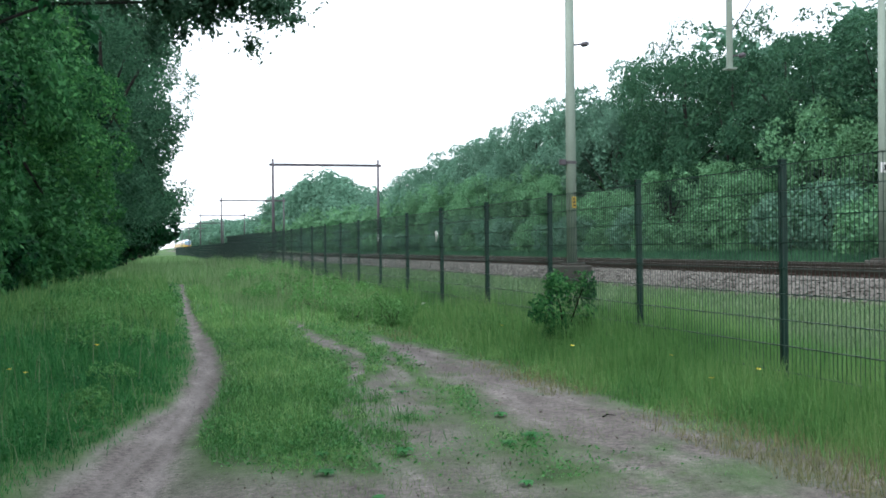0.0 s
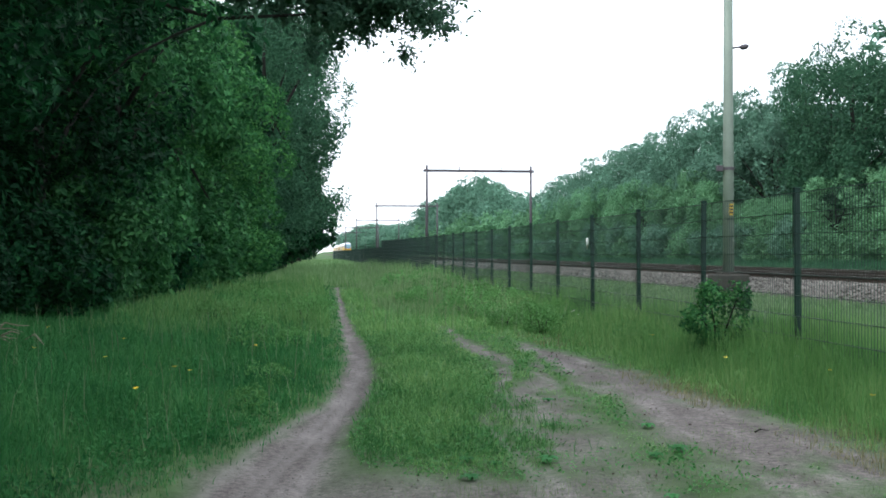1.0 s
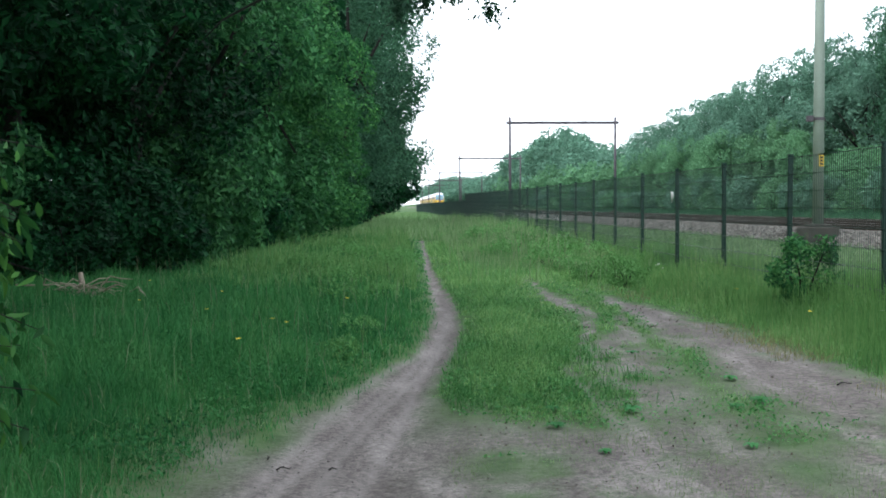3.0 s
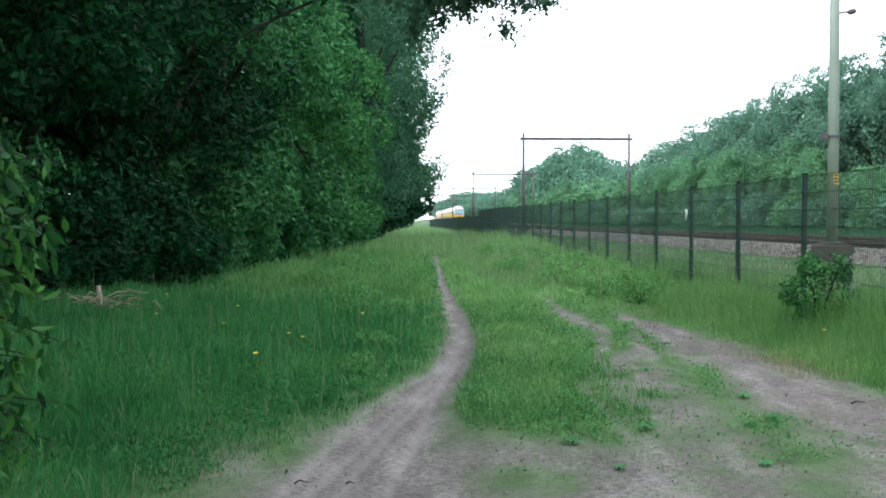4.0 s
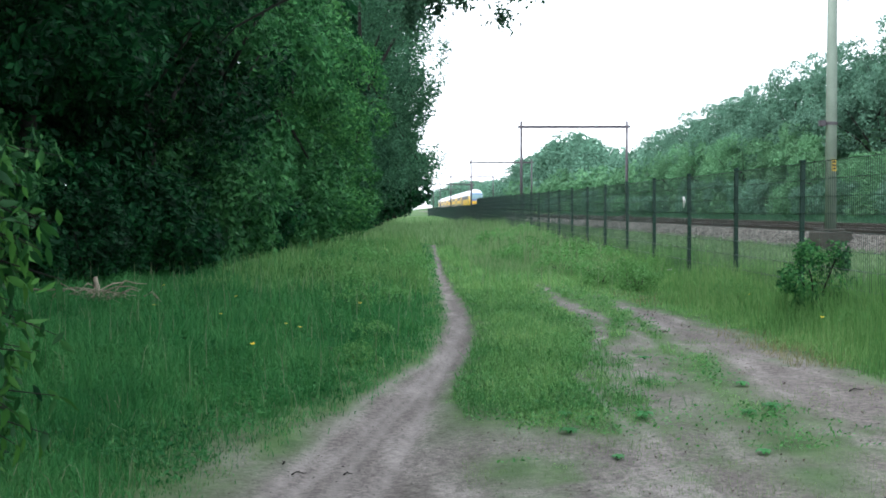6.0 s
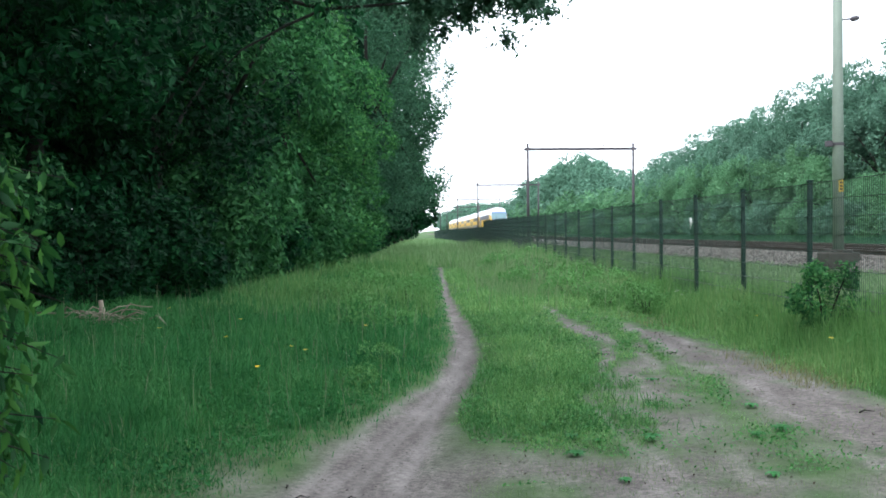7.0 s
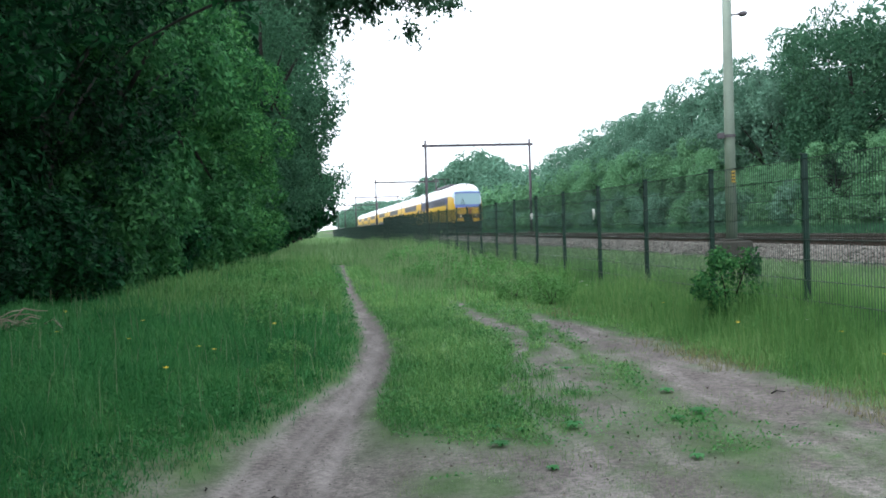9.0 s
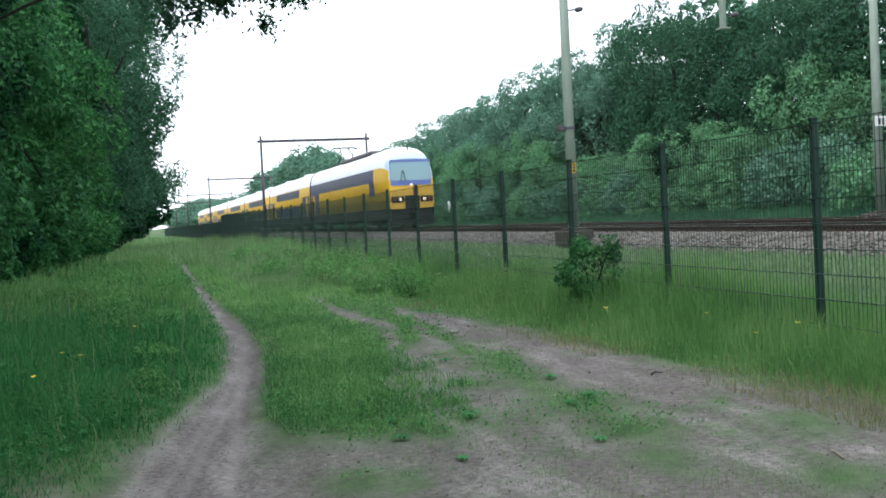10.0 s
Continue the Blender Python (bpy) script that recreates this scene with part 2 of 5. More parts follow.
M_RED = surface("dull_red_paint", (0.20, 0.035, 0.03), (0.30, 0.05, 0.04), 4, 30, 0.5, 0, 0)
M_HEADLAMP = lamp_mat("warm_headlamp", (1.0, 0.86, 0.62), 0.5)
M_PETAL = surface("buttercup_petal", (0.70, 0.52, 0.02), (0.85, 0.66, 0.04), 8, 60, 0.5, 0, 0)
M_PETALW = surface("white_petal", (0.70, 0.70, 0.66), (0.82, 0.82, 0.78), 8, 60, 0.5, 0, 0)


# ---------------------------------------------------------------- mesh helpers
def np_mesh(name, verts, faces, mats, smooth=False):
    """verts (n, 3) and faces (m, k) arrays of one face size into a mesh."""
    me = bpy.data.meshes.new(name)
    verts, faces = np.asarray(verts, np.float32), np.asarray(faces, np.int32)
    m, k = faces.shape
    me.vertices.add(len(verts))
    me.vertices.foreach_set("co", verts.ravel())
    me.loops.add(m * k)
    me.loops.foreach_set("vertex_index", faces.ravel())
    me.polygons.add(m)
    me.polygons.foreach_set("loop_start", np.arange(0, m * k, k, dtype=np.int32))
    me.polygons.foreach_set("loop_total", np.full(m, k, np.int32))
    for mt in (mats if isinstance(mats, (list, tuple)) else [mats]):
        me.materials.append(mt)
    me.update(calc_edges=True)
    me.polygons.foreach_set("use_smooth", np.full(m, smooth, bool))
    return me


def bm_mesh(name, bm, mat, smooth=False):
    me = bpy.data.meshes.new(name)
    bmesh.ops.recalc_face_normals(bm, faces=bm.faces)
    bm.to_mesh(me)
    bm.free()
    me.materials.append(mat)
    for p in me.polygons:
        p.use_smooth = smooth
    return me


def part(name, data, parent, label="", at=None):
    ob = new(name, data)
    ob.parent = parent
    if at is not None:
        ob.matrix_basis = at
    return tagged(ob, label)


def box(bm, x0, x1, y0, y1, z0, z1, bevel=0.0):
    r = bmesh.ops.create_cube(bm, size=1.0)
    vs = r["verts"]
    bmesh.ops.scale(bm, vec=(x1 - x0, y1 - y0, z1 - z0), verts=vs)
    bmesh.ops.translate(bm, vec=((x0 + x1) / 2, (y0 + y1) / 2, (z0 + z1) / 2), verts=vs)
    if bevel:
        es = list({e for v in vs for e in v.link_edges})
        bmesh.ops.bevel(bm, geom=es, offset=bevel, segments=1, affect="EDGES")


def tube(bm, points, radii, sides=8, cap=True):
    """A tapered round bar along points."""
    rings = []
    pts = [Vector(p) for p in points]
    for i, p in enumerate(pts):
        d = (pts[min(i + 1, len(pts) - 1)] - pts[max(i - 1, 0)]).normalized()
        a = d.orthogonal().normalized() if abs(d.z) < 0.95 else Vector((1, 0, 0))
        a = (a - d * a.dot(d)).normalized()
        b = d.cross(a)
        rings.append([bm.verts.new(p + (a * math.cos(k * 2 * math.pi / sides) + b * math.sin(k * 2 * math.pi / sides)) * radii[i]) for k in range(sides)])
    for u, v in zip(rings, rings[1:]):
        for k in range(sides):
            bm.faces.new((u[k], u[(k + 1) % sides], v[(k + 1) % sides], v[k]))
    if cap:
        bm.faces.new(rings[0][::-1])
        bm.faces.new(rings[-1])


def box_mesh(name, mat, *dims, bevel=0.0):
    bm = bmesh.new()
    box(bm, *dims, bevel=bevel)
    return bm_mesh(name, bm, mat)


def tube_mesh(name, mat, points, radii, sides=10, smooth=True):
    bm = bmesh.new()
    tube(bm, points, radii, sides)
    return bm_mesh(name, bm, mat, smooth)


def lattice_noise(x, y, scale, seed):
    """Smooth noise from 0 to 1 on the plan."""
    table = np.random.default_rng(seed).random((256, 256))
    u, v = np.asarray(x) * scale + 1000.0, np.asarray(y) * scale + 1000.0
    i, j = np.floor(u).astype(int), np.floor(v).astype(int)
    a, b = u - i, v - j
    a, b = a * a * (3 - 2 * a), b * b * (3 - 2 * b)
    g = lambda p, q: table[p % 256, q % 256]
    return (g(i, j) * (1 - a) + g(i + 1, j) * a) * (1 - b) + (g(i, j + 1) * (1 - a) + g(i + 1, j + 1) * a) * b


# ---------------------------------------------------------------- the lie of the land
PROFILE_X = [-3000, -40, -8, -3, 0, 4.8, 7.5, 10.5, 12.2, 13.3, 21.3, 22.4, 25, 34, 37, 46, 3000]
PROFILE_Z = [0.5, 0.5, 0.15, 0.05, 0.0, 0.06, 0.12, 0.2, 0.24, 0.3, 0.3, 0.45, 0.75, 1.3, 1.6, 5.5, 6.0]


def land(x, y):
    """Height of the ground."""
    x, y = np.asarray(x, float), np.asarray(y, float)
    z = np.interp(x, PROFILE_X, PROFILE_Z)
    open_side = np.clip((11 - x) / 3, 0, 1)
    z = z + open_side * 0.06 * (lattice_noise(x, y, 0.35, 3) - 0.5) + open_side * 0.025 * (lattice_noise(x, y, 2.5, 4) - 0.5)
    return z - 0.035 * footpath(x, y) - 0.012 * wheel_marks(x, y)


def along(x, y, knots):
    """How far inside a band with knots (y, x, half width): 1 in the middle, 0 past the edge."""
    ky, kx, kw = zip(*knots)
    c, w = np.interp(y, ky, kx), np.interp(y, ky, kw)
    inside = np.clip(1.5 - np.abs(x - c) / np.maximum(w, 1e-3), 0, 1)
    return inside * (y >= ky[0]) * (y <= ky[-1])


def footpath(x, y):
    return along(x, y, [(0, -0.6, 0.85), (4.5, -0.42, 0.6), (5.5, -0.3, 0.48), (7.25, -0.06, 0.3), (8.3, 0.14, 0.22), (10, 0.43, 0.17), (11.6, 0.57, 0.15), (13.5, 0.65, 0.145), (18.8, 0.7, 0.095), (23, 0.74, 0.075), (30, 0.9, 0.07), (44, 1.15, 0.06)])


def wheel_marks(x, y):
    """Narrow tracks pressed into the path."""
    out = np.zeros(np.shape(x))
    for off, w, ph in ((0.02, 0.035, 0.0), (-0.16, 0.03, 1.3), (0.17, 0.03, 2.1), (-0.34, 0.03, 4.0)):
        c = np.interp(y, [3, 4.5, 5.5, 7.25, 8.3, 10, 11.6], [-0.5, -0.42, -0.3, -0.06, 0.14, 0.43, 0.57]) + off * np.clip((11.5 - y) / 6, 0.15, 1.2) + 0.05 * np.sin(y * 0.9 + ph)
        out = np.maximum(out, np.exp(-((x - c) / w) ** 2))
    out = out * np.clip((12 - y) / 2, 0, 1)
    rut = np.exp(-((x - np.interp(y, [3, 4.55, 6.2, 8.4], [1.18, 1.23, 1.34, 1.37])) / 0.03) ** 2)
    return np.maximum(out, 0.7 * rut * (y > 2) * np.clip((8.4 - y) / 1.5, 0, 1))


def blob(x, y, spots):
    """Round patches (x, y, radius): 1 in the middle of each, fading out."""
    out = np.zeros(np.shape(x))
    for bx, by, r in spots:
        out = np.maximum(out, np.exp(-((x - bx) ** 2 + (y - by) ** 2 * 0.6) / (r * r)))
    return out


def lane_band(x, y):
    return along(x, y, [(0, 2.7, 1.3), (4.5, 2.85, 0.98), (6, 3.0, 0.72), (7.5, 3.05, 0.52), (9, 3.08, 0.42), (10.5, 3.1, 0.34), (12, 3.1, 0.27), (13.5, 3.05, 0.17), (15, 2.95, 0.06)])


def dirt(x, y):
    """Bare soil: 1, grown over: 0."""
    x, y = np.asarray(x, float), np.asarray(y, float)
    wob = x + 0.3 * (lattice_noise(x, y, 1.6, 11) - 0.5) + 0.16 * (lattice_noise(x, y, 6, 12) - 0.5)
    p = footpath(x + 0.12 * (lattice_noise(x, y, 3, 13) - 0.5) + 0.05 * (lattice_noise(x, y, 11, 17) - 0.5), y)
    patch = lattice_noise(x, y * 0.45, 1.5, 14) * 0.45 + lattice_noise(x, y * 0.6, 5.0, 15) * 0.3 + lattice_noise(x, y, 12.0, 16) * 0.25
    lane = lane_band(wob, y) * np.clip((patch - 0.08) * 2.6, 0.15, 0.97)
    rut = along(x + 0.05 * (lattice_noise(x, y, 4, 18) - 0.5), y, [(3, 1.18, 0.07), (4.55, 1.23, 0.06), (6.2, 1.34, 0.05), (8.4, 1.37, 0.035)]) * 0.55
    streak = along(wob, y, [(8.6, 1.62, 0.03), (10.2, 1.98, 0.06), (11.2, 2.12, 0.11), (12.8, 2.23, 0.15), (14.5, 2.26, 0.12), (16.5, 2.3, 0.07), (19.5, 2.34, 0.03)]) * np.clip((patch - 0.1) * 2.3, 0.2, 0.9)
    front = np.clip((7.4 - y + 0.8 * (lattice_noise(x, y, 0.9, 19) - 0.5)) / 2.2, 0, 1) * np.clip((x + 1.5) / 0.8, 0, 1) * np.clip((4.3 - x) / 0.7, 0, 1)
    front = front * np.clip((patch - 0.12) * 2.2, 0.05, 0.88)
    mid = along(wob, y, [(5.5, 1.7, 0.7), (7.2, 1.65, 0.5), (8.6, 1.9, 0.32), (10.5, 2.5, 0.2), (12, 2.6, 0.05)]) * np.clip((patch - 0.3) * 3.2, 0, 0.8)
    all_soil = np.max([p, lane, rut, streak, front, mid], axis=0)
    grown = blob(x, y, [(2.2, 6.25, 0.36), (2.15, 5.35, 0.3), (3.05, 5.0, 0.3), (2.5, 3.95, 0.25), (0.95, 6.45, 0.42), (0.75, 7.3, 0.45), (1.9, 7.6, 0.25), (2.0, 4.7, 0.22), (0.55, 5.1, 0.25), (-0.75, 5.9, 0.2)])
    return np.clip(all_soil * (1 - 0.75 * grown * np.clip(1.3 - p, 0, 1)), 0, 1)


def make_ground():
    xs = np.concatenate([-np.geomspace(2500, 9, 16), np.arange(-8, -1.8, 0.11), np.arange(-1.75, 3.9, 0.05), np.arange(3.95, 5.5, 0.11), np.linspace(5.6, 26, 40), np.arange(28, 50, 1.5), np.geomspace(52, 2500, 14)])
    ys = np.concatenate([-np.geomspace(1500, 2, 14), np.arange(-1, 2.5, 0.5), np.arange(2.6, 12, 0.08), np.arange(12, 22, 0.12), np.arange(22, 46, 0.4), np.geomspace(48, 4000, 40)])
    gx, gy = np.meshgrid(xs, ys)
    gz = land(gx, gy)
    nx, ny = len(xs), len(ys)
    verts = np.stack([gx, gy, gz], -1).reshape(-1, 3)
    i = np.arange(nx * ny).reshape(ny, nx)
    faces = np.stack([i[:-1, :-1], i[:-1, 1:], i[1:, 1:], i[1:, :-1]], -1).reshape(-1, 4)
    me = np_mesh("ground", verts, faces, M_GROUND, True)
    a = me.attributes.new("dirt", "FLOAT", "POINT")
    a.data.foreach_set("value", dirt(gx, gy).ravel().astype(np.float32))
    b = me.attributes.new("packed", "FLOAT", "POINT")
    b.data.foreach_set("value", wheel_marks(gx, gy).ravel().astype(np.float32))
    return tagged(new("ground", me), "grassy ground with a trodden footpath and bare sandy soil", "ground", kind="structure")


# ---------------------------------------------------------------- grass
def blades(name, x, y, height, width, mat, label, rng, lean=0.35, stiff=0.5, sweep=None, plain=False):
    """One sheet of single bent grass blades standing at x, y; sweep gives a lean that neighbours share."""
    n = len(x)
    z = land(x, y) - 0.01
    turn, tilt = rng.random(n) * 2 * np.pi, rng.normal(0, lean, n)
    face = rng.random(n) * 2 * np.pi
    fx, fy = np.cos(face) * width / 2, np.sin(face) * width / 2
    bx, by = np.cos(turn) * tilt * height, np.sin(turn) * tilt * height
    if sweep is not None:
        bx, by = bx + sweep[0] * height, by + sweep[1] * height
    bend = np.hypot(bx, by) / np.maximum(height, 1e-4)
    v = np.zeros((n, 5, 3), np.float32)
    base = np.stack([x, y, z], -1)
    side = np.stack([fx, fy, np.zeros(n)], -1)
    mid = base + np.stack([bx * 0.35, by * 0.35, height * 0.55], -1)
    tip = base + np.stack([bx, by, height * np.clip(1 - bend * stiff, 0.35, 1)], -1)
    v[:, 0], v[:, 1], v[:, 2], v[:, 3], v[:, 4] = base - side, base + side, mid + side * 0.8, mid - side * 0.8, tip
    if plain:
        me = np_mesh(name, v[:, [0, 1, 4]].reshape(-1, 3), np.arange(n * 3).reshape(-1, 3), mat, True)
        return tagged(new(name, me), label, "grass", kind="stuff")
    k = np.arange(n)[:, None] * 5
    tri = np.concatenate([k + np.array([0, 1, 2]), k + np.array([0, 2, 3]), k + np.array([3, 2, 4])])
    me = np_mesh(name, v.reshape(-1, 3), tri, mat, True)
    return tagged(new(name, me), label, "grass", kind="stuff")


def tufted(x, y, rng, spread, per=14):
    """Draw points together into tufts; each tuft has its own lean and vigour."""
    n = len(x)
    k = rng.integers(0, max(n // per, 1), n)
    loose = rng.random(n) < 0.35
    r = spread * (0.6 + 0.8 * rng.random(n)) * (0.7 + 0.05 * y)
    dx, dy = rng.normal(size=n) * r, rng.normal(size=n) * r
    cx, cy = x[k], y[k]
    heads = rng.random((n // per + 1, 3))
    a, s = heads[k, 0] * 2 * np.pi, 0.1 + 0.45 * heads[k, 1]
    sweep = (np.where(loose, 0, np.cos(a) * s + dx / np.maximum(r, 1e-4) * 0.2), np.where(loose, 0, np.sin(a) * s + dy / np.maximum(r, 1e-4) * 0.2))
    return np.where(loose, x, cx + dx), np.where(loose, y, cy + dy), sweep, np.where(loose, 0.8, 0.65 + 0.7 * heads[k, 2])


def herb_leaves(name, x, y, lift, size, mat, label, rng):
    """Broad little leaves of clover, plantain and dock at heights lift above the ground."""
    c = np.stack([x, y, land(x, y) + lift], -1)
    up = np.tile(np.array([0.0, 0.0, 1.0]), (len(x), 1))
    v = leaf_quads(c, up, size, rng, 0.2)
    return tagged(new(name, np_mesh(name, v, np.arange(len(v)).reshape(-1, 4), mat)), label, "herbs", kind="stuff")


EDGE_Y = [3, 4.5, 5.5, 7.25, 8.3, 10, 11.6, 13.5, 18.8, 23, 46]
EDGE_LEFT = [-1.45, -1.2, -0.95, -0.42, -0.13, 0.22, 0.4, 0.49, 0.6, 0.67, 1.1]
EDGE_RIGHT = [0.55, 0.5, 0.4, 0.3, 0.38, 0.62, 0.74, 0.8, 0.82, 0.83, 1.25]


def make_grass():
    rng = np.random.default_rng(21)

    def scatter(n, x0, x1, y0, y1, bias=1.0):
        u = rng.random(n)
        y = 1.0 / (1 / y0 ** bias + u * (1 / y1 ** bias - 1 / y0 ** bias)) ** (1 / bias) if bias > 0 else y0 + u * (y1 - y0)
        return x0 + rng.random(n) * (x1 - x0), y

    # lush meadow beside the footpath
    x, y = scatter(260000, -7.0, 1.0, 3.0, 46, 0.75)
    keep = (x > -0.5 * y - 0.6) | (rng.random(len(x)) < 0.2)
    x, y, sweep, vigour = tufted(x[keep], y[keep], rng, 0.035)
    edge = np.interp(y, EDGE_Y, EDGE_LEFT)
    keep = (x < edge + 0.1 * rng.normal(size=len(x))) & (rng.random(len(x)) > dirt(x, y) * 1.15) & (lattice_noise(x, y, 0.8, 31) * 0.5 + lattice_noise(x, y, 3, 32) * 0.5 > 0.32 - 0.25 * rng.random(len(x)))
    x, y, edge, sweep, vigour = x[keep], y[keep], edge[keep], (sweep[0][keep], sweep[1][keep]), vigour[keep]
    tall = 0.05 + 0.17 * np.clip((edge - x) / 1.5, 0, 1) + 0.24 * (lattice_noise(x, y, 0.7, 33) * 0.5 + lattice_noise(x, y, 2.2, 37) * 0.5) * np.clip((edge - x) / 0.5, 0.25, 1)
    tall *= np.clip(y / 8, 0.5, 1) * vigour
    blades("meadow_grass", x, y, tall * (0.45 + 0.7 * rng.random(len(x))), 0.0026 + 0.00042 * y, M_GRASS, "lush dark green meadow grass beside the path", rng, 0.5, 0.5, sweep)

    # mixed grass between the footpath and the bare lane
    x, y = scatter(250000, -0.6, 5.0, 3.0, 46, 0.85)
    x, y, sweep, vigour = tufted(x, y, rng, 0.03)
    left = np.interp(y, EDGE_Y, EDGE_RIGHT)
    bare = dirt(x, y)
    keep = (x > left + 0.07 * rng.normal(size=len(x))) & (rng.random(len(x)) > bare * 1.25) & (rng.random(len(x)) < np.clip((y - 1.5) / 5, 0.4, 1)) & (lattice_noise(x, y, 2.4, 38) * 0.6 + 0.5 * rng.random(len(x)) > 0.28 + 0.3 * np.clip((9.5 - y) / 4, 0, 1)) & (rng.random(len(x)) > 0.65 * np.clip((x - 1.35) / 0.5, 0, 1) * np.clip((3.5 - x) / 0.4, 0, 1) * np.clip((14 - y) / 4, 0, 1))
    x, y, bare, sweep, vigour = x[keep], y[keep], bare[keep], (sweep[0][keep], sweep[1][keep]), vigour[keep]
    lush = np.clip((2.1 - x) / 0.7, 0, 1) * np.clip((y - 5.8) / 2.5, 0, 1)
    h = 0.016 + 0.025 * np.clip((y - 4.5) / 6, 0, 1) + 0.1 * lush * (0.3 + lattice_noise(x, y, 1.4, 39)) + 0.2 * np.clip((x - 3.5) / 0.8, 0, 1) + 0.07 * lattice_noise(x, y, 0.9, 34) * np.clip((y - 3) / 4, 0.2, 1)
    h *= 1 - 0.85 * np.clip(bare * 1.5, 0, 1)
    h *= np.clip((x - left[keep]) / 0.35, 0.4, 1)
    h += 0.3 * np.clip((y - 15) / 8, 0, 1) * lattice_noise(x, y, 0.5, 35)
    blades("verge_grass", x, y, h * vigour * (0.45 + 0.75 * rng.random(len(x))), 0.0024 + 0.00042 * y, M_VERGE, "yellow-green verge grass growing over the sandy lane", rng, 0.95, 0.5, sweep)

    # taller bright blades standing out of the verge and the meadow
    x, y = scatter(9000, -4.0, 4.6, 5.0, 24, 0.8)
    keep = (dirt(x, y) < 0.12) & (lattice_noise(x, y, 1.2, 62) * 0.7 + 0.4 * rng.random(len(x)) > 0.55)
    x, y = x[keep], y[keep]
    blades("bright_blades", x, y, (0.08 + 0.16 * rng.random(len(x))) * np.clip(y / 9, 0.4, 1.1), 0.0024 + 0.0004 * y, M_VERGE, "single taller bright grass blades", rng, 0.7)

    # thin short grass coming up through the trodden soil
    x, y = scatter(110000, -1.4, 4.3, 3.0, 15, 0.8)
    bare = dirt(x, y)
    keep = (x > np.interp(y, EDGE_Y, EDGE_LEFT) - 0.3) & (footpath(x, y) < 0.35) & ((bare > 0.1) | (x > 1.3)) & (lattice_noise(x, y, 1.3, 44) * 0.5 + lattice_noise(x, y, 5, 45) * 0.35 + 0.35 * rng.random(len(x)) > 0.5 + 0.14 * lane_band(x, y))
    x, y = x[keep], y[keep]
    blades("soil_grass", x, y, 0.01 + 0.04 * rng.random(len(x)) * (0.4 + lattice_noise(x, y, 2.0, 46)), 0.002 + 0.0004 * y, M_THIN, "thin short grass on the trodden soil", rng, 0.8, plain=True)

    # clover and other broad-leaved herbs low in the grass
    x, y = scatter(30000, -6.0, 0.9, 4.5, 30, 0.8)
    keep = (x < np.interp(y, EDGE_Y, EDGE_LEFT)) & (lattice_noise(x, y, 1.1, 48) * 0.6 + lattice_noise(x, y, 4, 49) * 0.4 > 0.5)
    x, y = x[keep], y[keep]
    herb_leaves("meadow_herbs", x, y, (0.05 + 0.26 * lattice_noise(x, y, 1.1, 48) * rng.random(len(x))) * np.clip(y / 9, 0.5, 1), 0.028 + 0.0014 * y, M_GRASS, "broad-leaved herbs among the meadow grass", rng)
    x, y = scatter(26000, 0.3, 3.0, 5.2, 24, 0.8)
    keep = (x > np.interp(y, EDGE_Y, EDGE_RIGHT)) & (rng.random(len(x)) > dirt(x, y) * 1.6) & (lattice_noise(x, y, 1.3, 50) * 0.6 + lattice_noise(x, y, 5, 53) * 0.4 > 0.48)
    x, y = x[keep], y[keep]
    herb_leaves("lane_herbs", x, y, 0.015 + 0.11 * lattice_noise(x, y, 1.3, 50) * rng.random(len(x)) * np.clip((y - 4) / 4, 0.3, 1), 0.02 + 0.0013 * y, M_CLOVER, "low clover and plantain between path and lane", rng)

    # tall pale tussocks where the meadow meets the wood
    x, y = scatter(9000, -3.6, 0.5, 16, 46, 0.5)
    keep = (x < np.interp(y, [16, 20, 46], [0.35, 0.4, 0.75])) & (lattice_noise(x, y, 0.6, 47) > 0.38)
    x, y = x[keep], y[keep]
    blades("meadow_tussocks", x, y, (0.2 + 0.5 * lattice_noise(x, y, 0.6, 47) * np.clip((y - 13) / 10, 0.2, 1)) * (0.6 + 0.6 * rng.random(len(x))), 0.004 + 0.0005 * y, M_VERGE, "tall pale tussocks of grass at the edge of the wood", rng, 0.5)

    # dark meadow grass strewn through the lane's grass
    x, y = scatter(9000, 0.3, 1.9, 6.5, 17, 0.8)
    keep = (x > np.interp(y, EDGE_Y, EDGE_RIGHT)) & (rng.random(len(x)) > dirt(x, y) * 1.3) & (lattice_noise(x, y, 0.9, 43) * 0.7 + 0.3 * rng.random(len(x)) > 0.42)
    x, y = x[keep], y[keep]
    blades("lane_tufts", x, y, (0.05 + 0.11 * lattice_noise(x, y, 0.9, 43)) * (0.6 + 0.6 * rng.random(len(x))), 0.002 + 0.00045 * y, M_CLOVER, "darker green tufts of grass between path and lane", rng, 0.8)

    # rank grass along the fence
    x, y = scatter(46000, 3.5, 5.6, 4.5, 60, 0.7)
    x = 5.5 - (5.5 - x) * np.sqrt(rng.random(len(x)))
    blades("fence_grass", x, y, (0.3 + 0.34 * lattice_noise(x, y, 0.8, 36)) * np.clip((x - 3.2) / 1.2, 0.3, 1.25) * (0.6 + 0.6 * rng.random(len(x))), 0.003 + 0.00045 * y, M_VERGE, "tall rank grass along the wire fence", rng)

    # far meadow up to the crest and the mown strip behind the fence
    x, y = scatter(20000, -5, 6, 40, 170, 0.5)
    blades("far_grass", x, y, 0.35 + 0.3 * rng.random(len(x)), 0.04 + 0.0005 * y, M_PALE, "tall pale grass at the far end of the path", rng, plain=True)
    x, y = scatter(36000, 5.5, 12.0, 8, 90, 0.6)
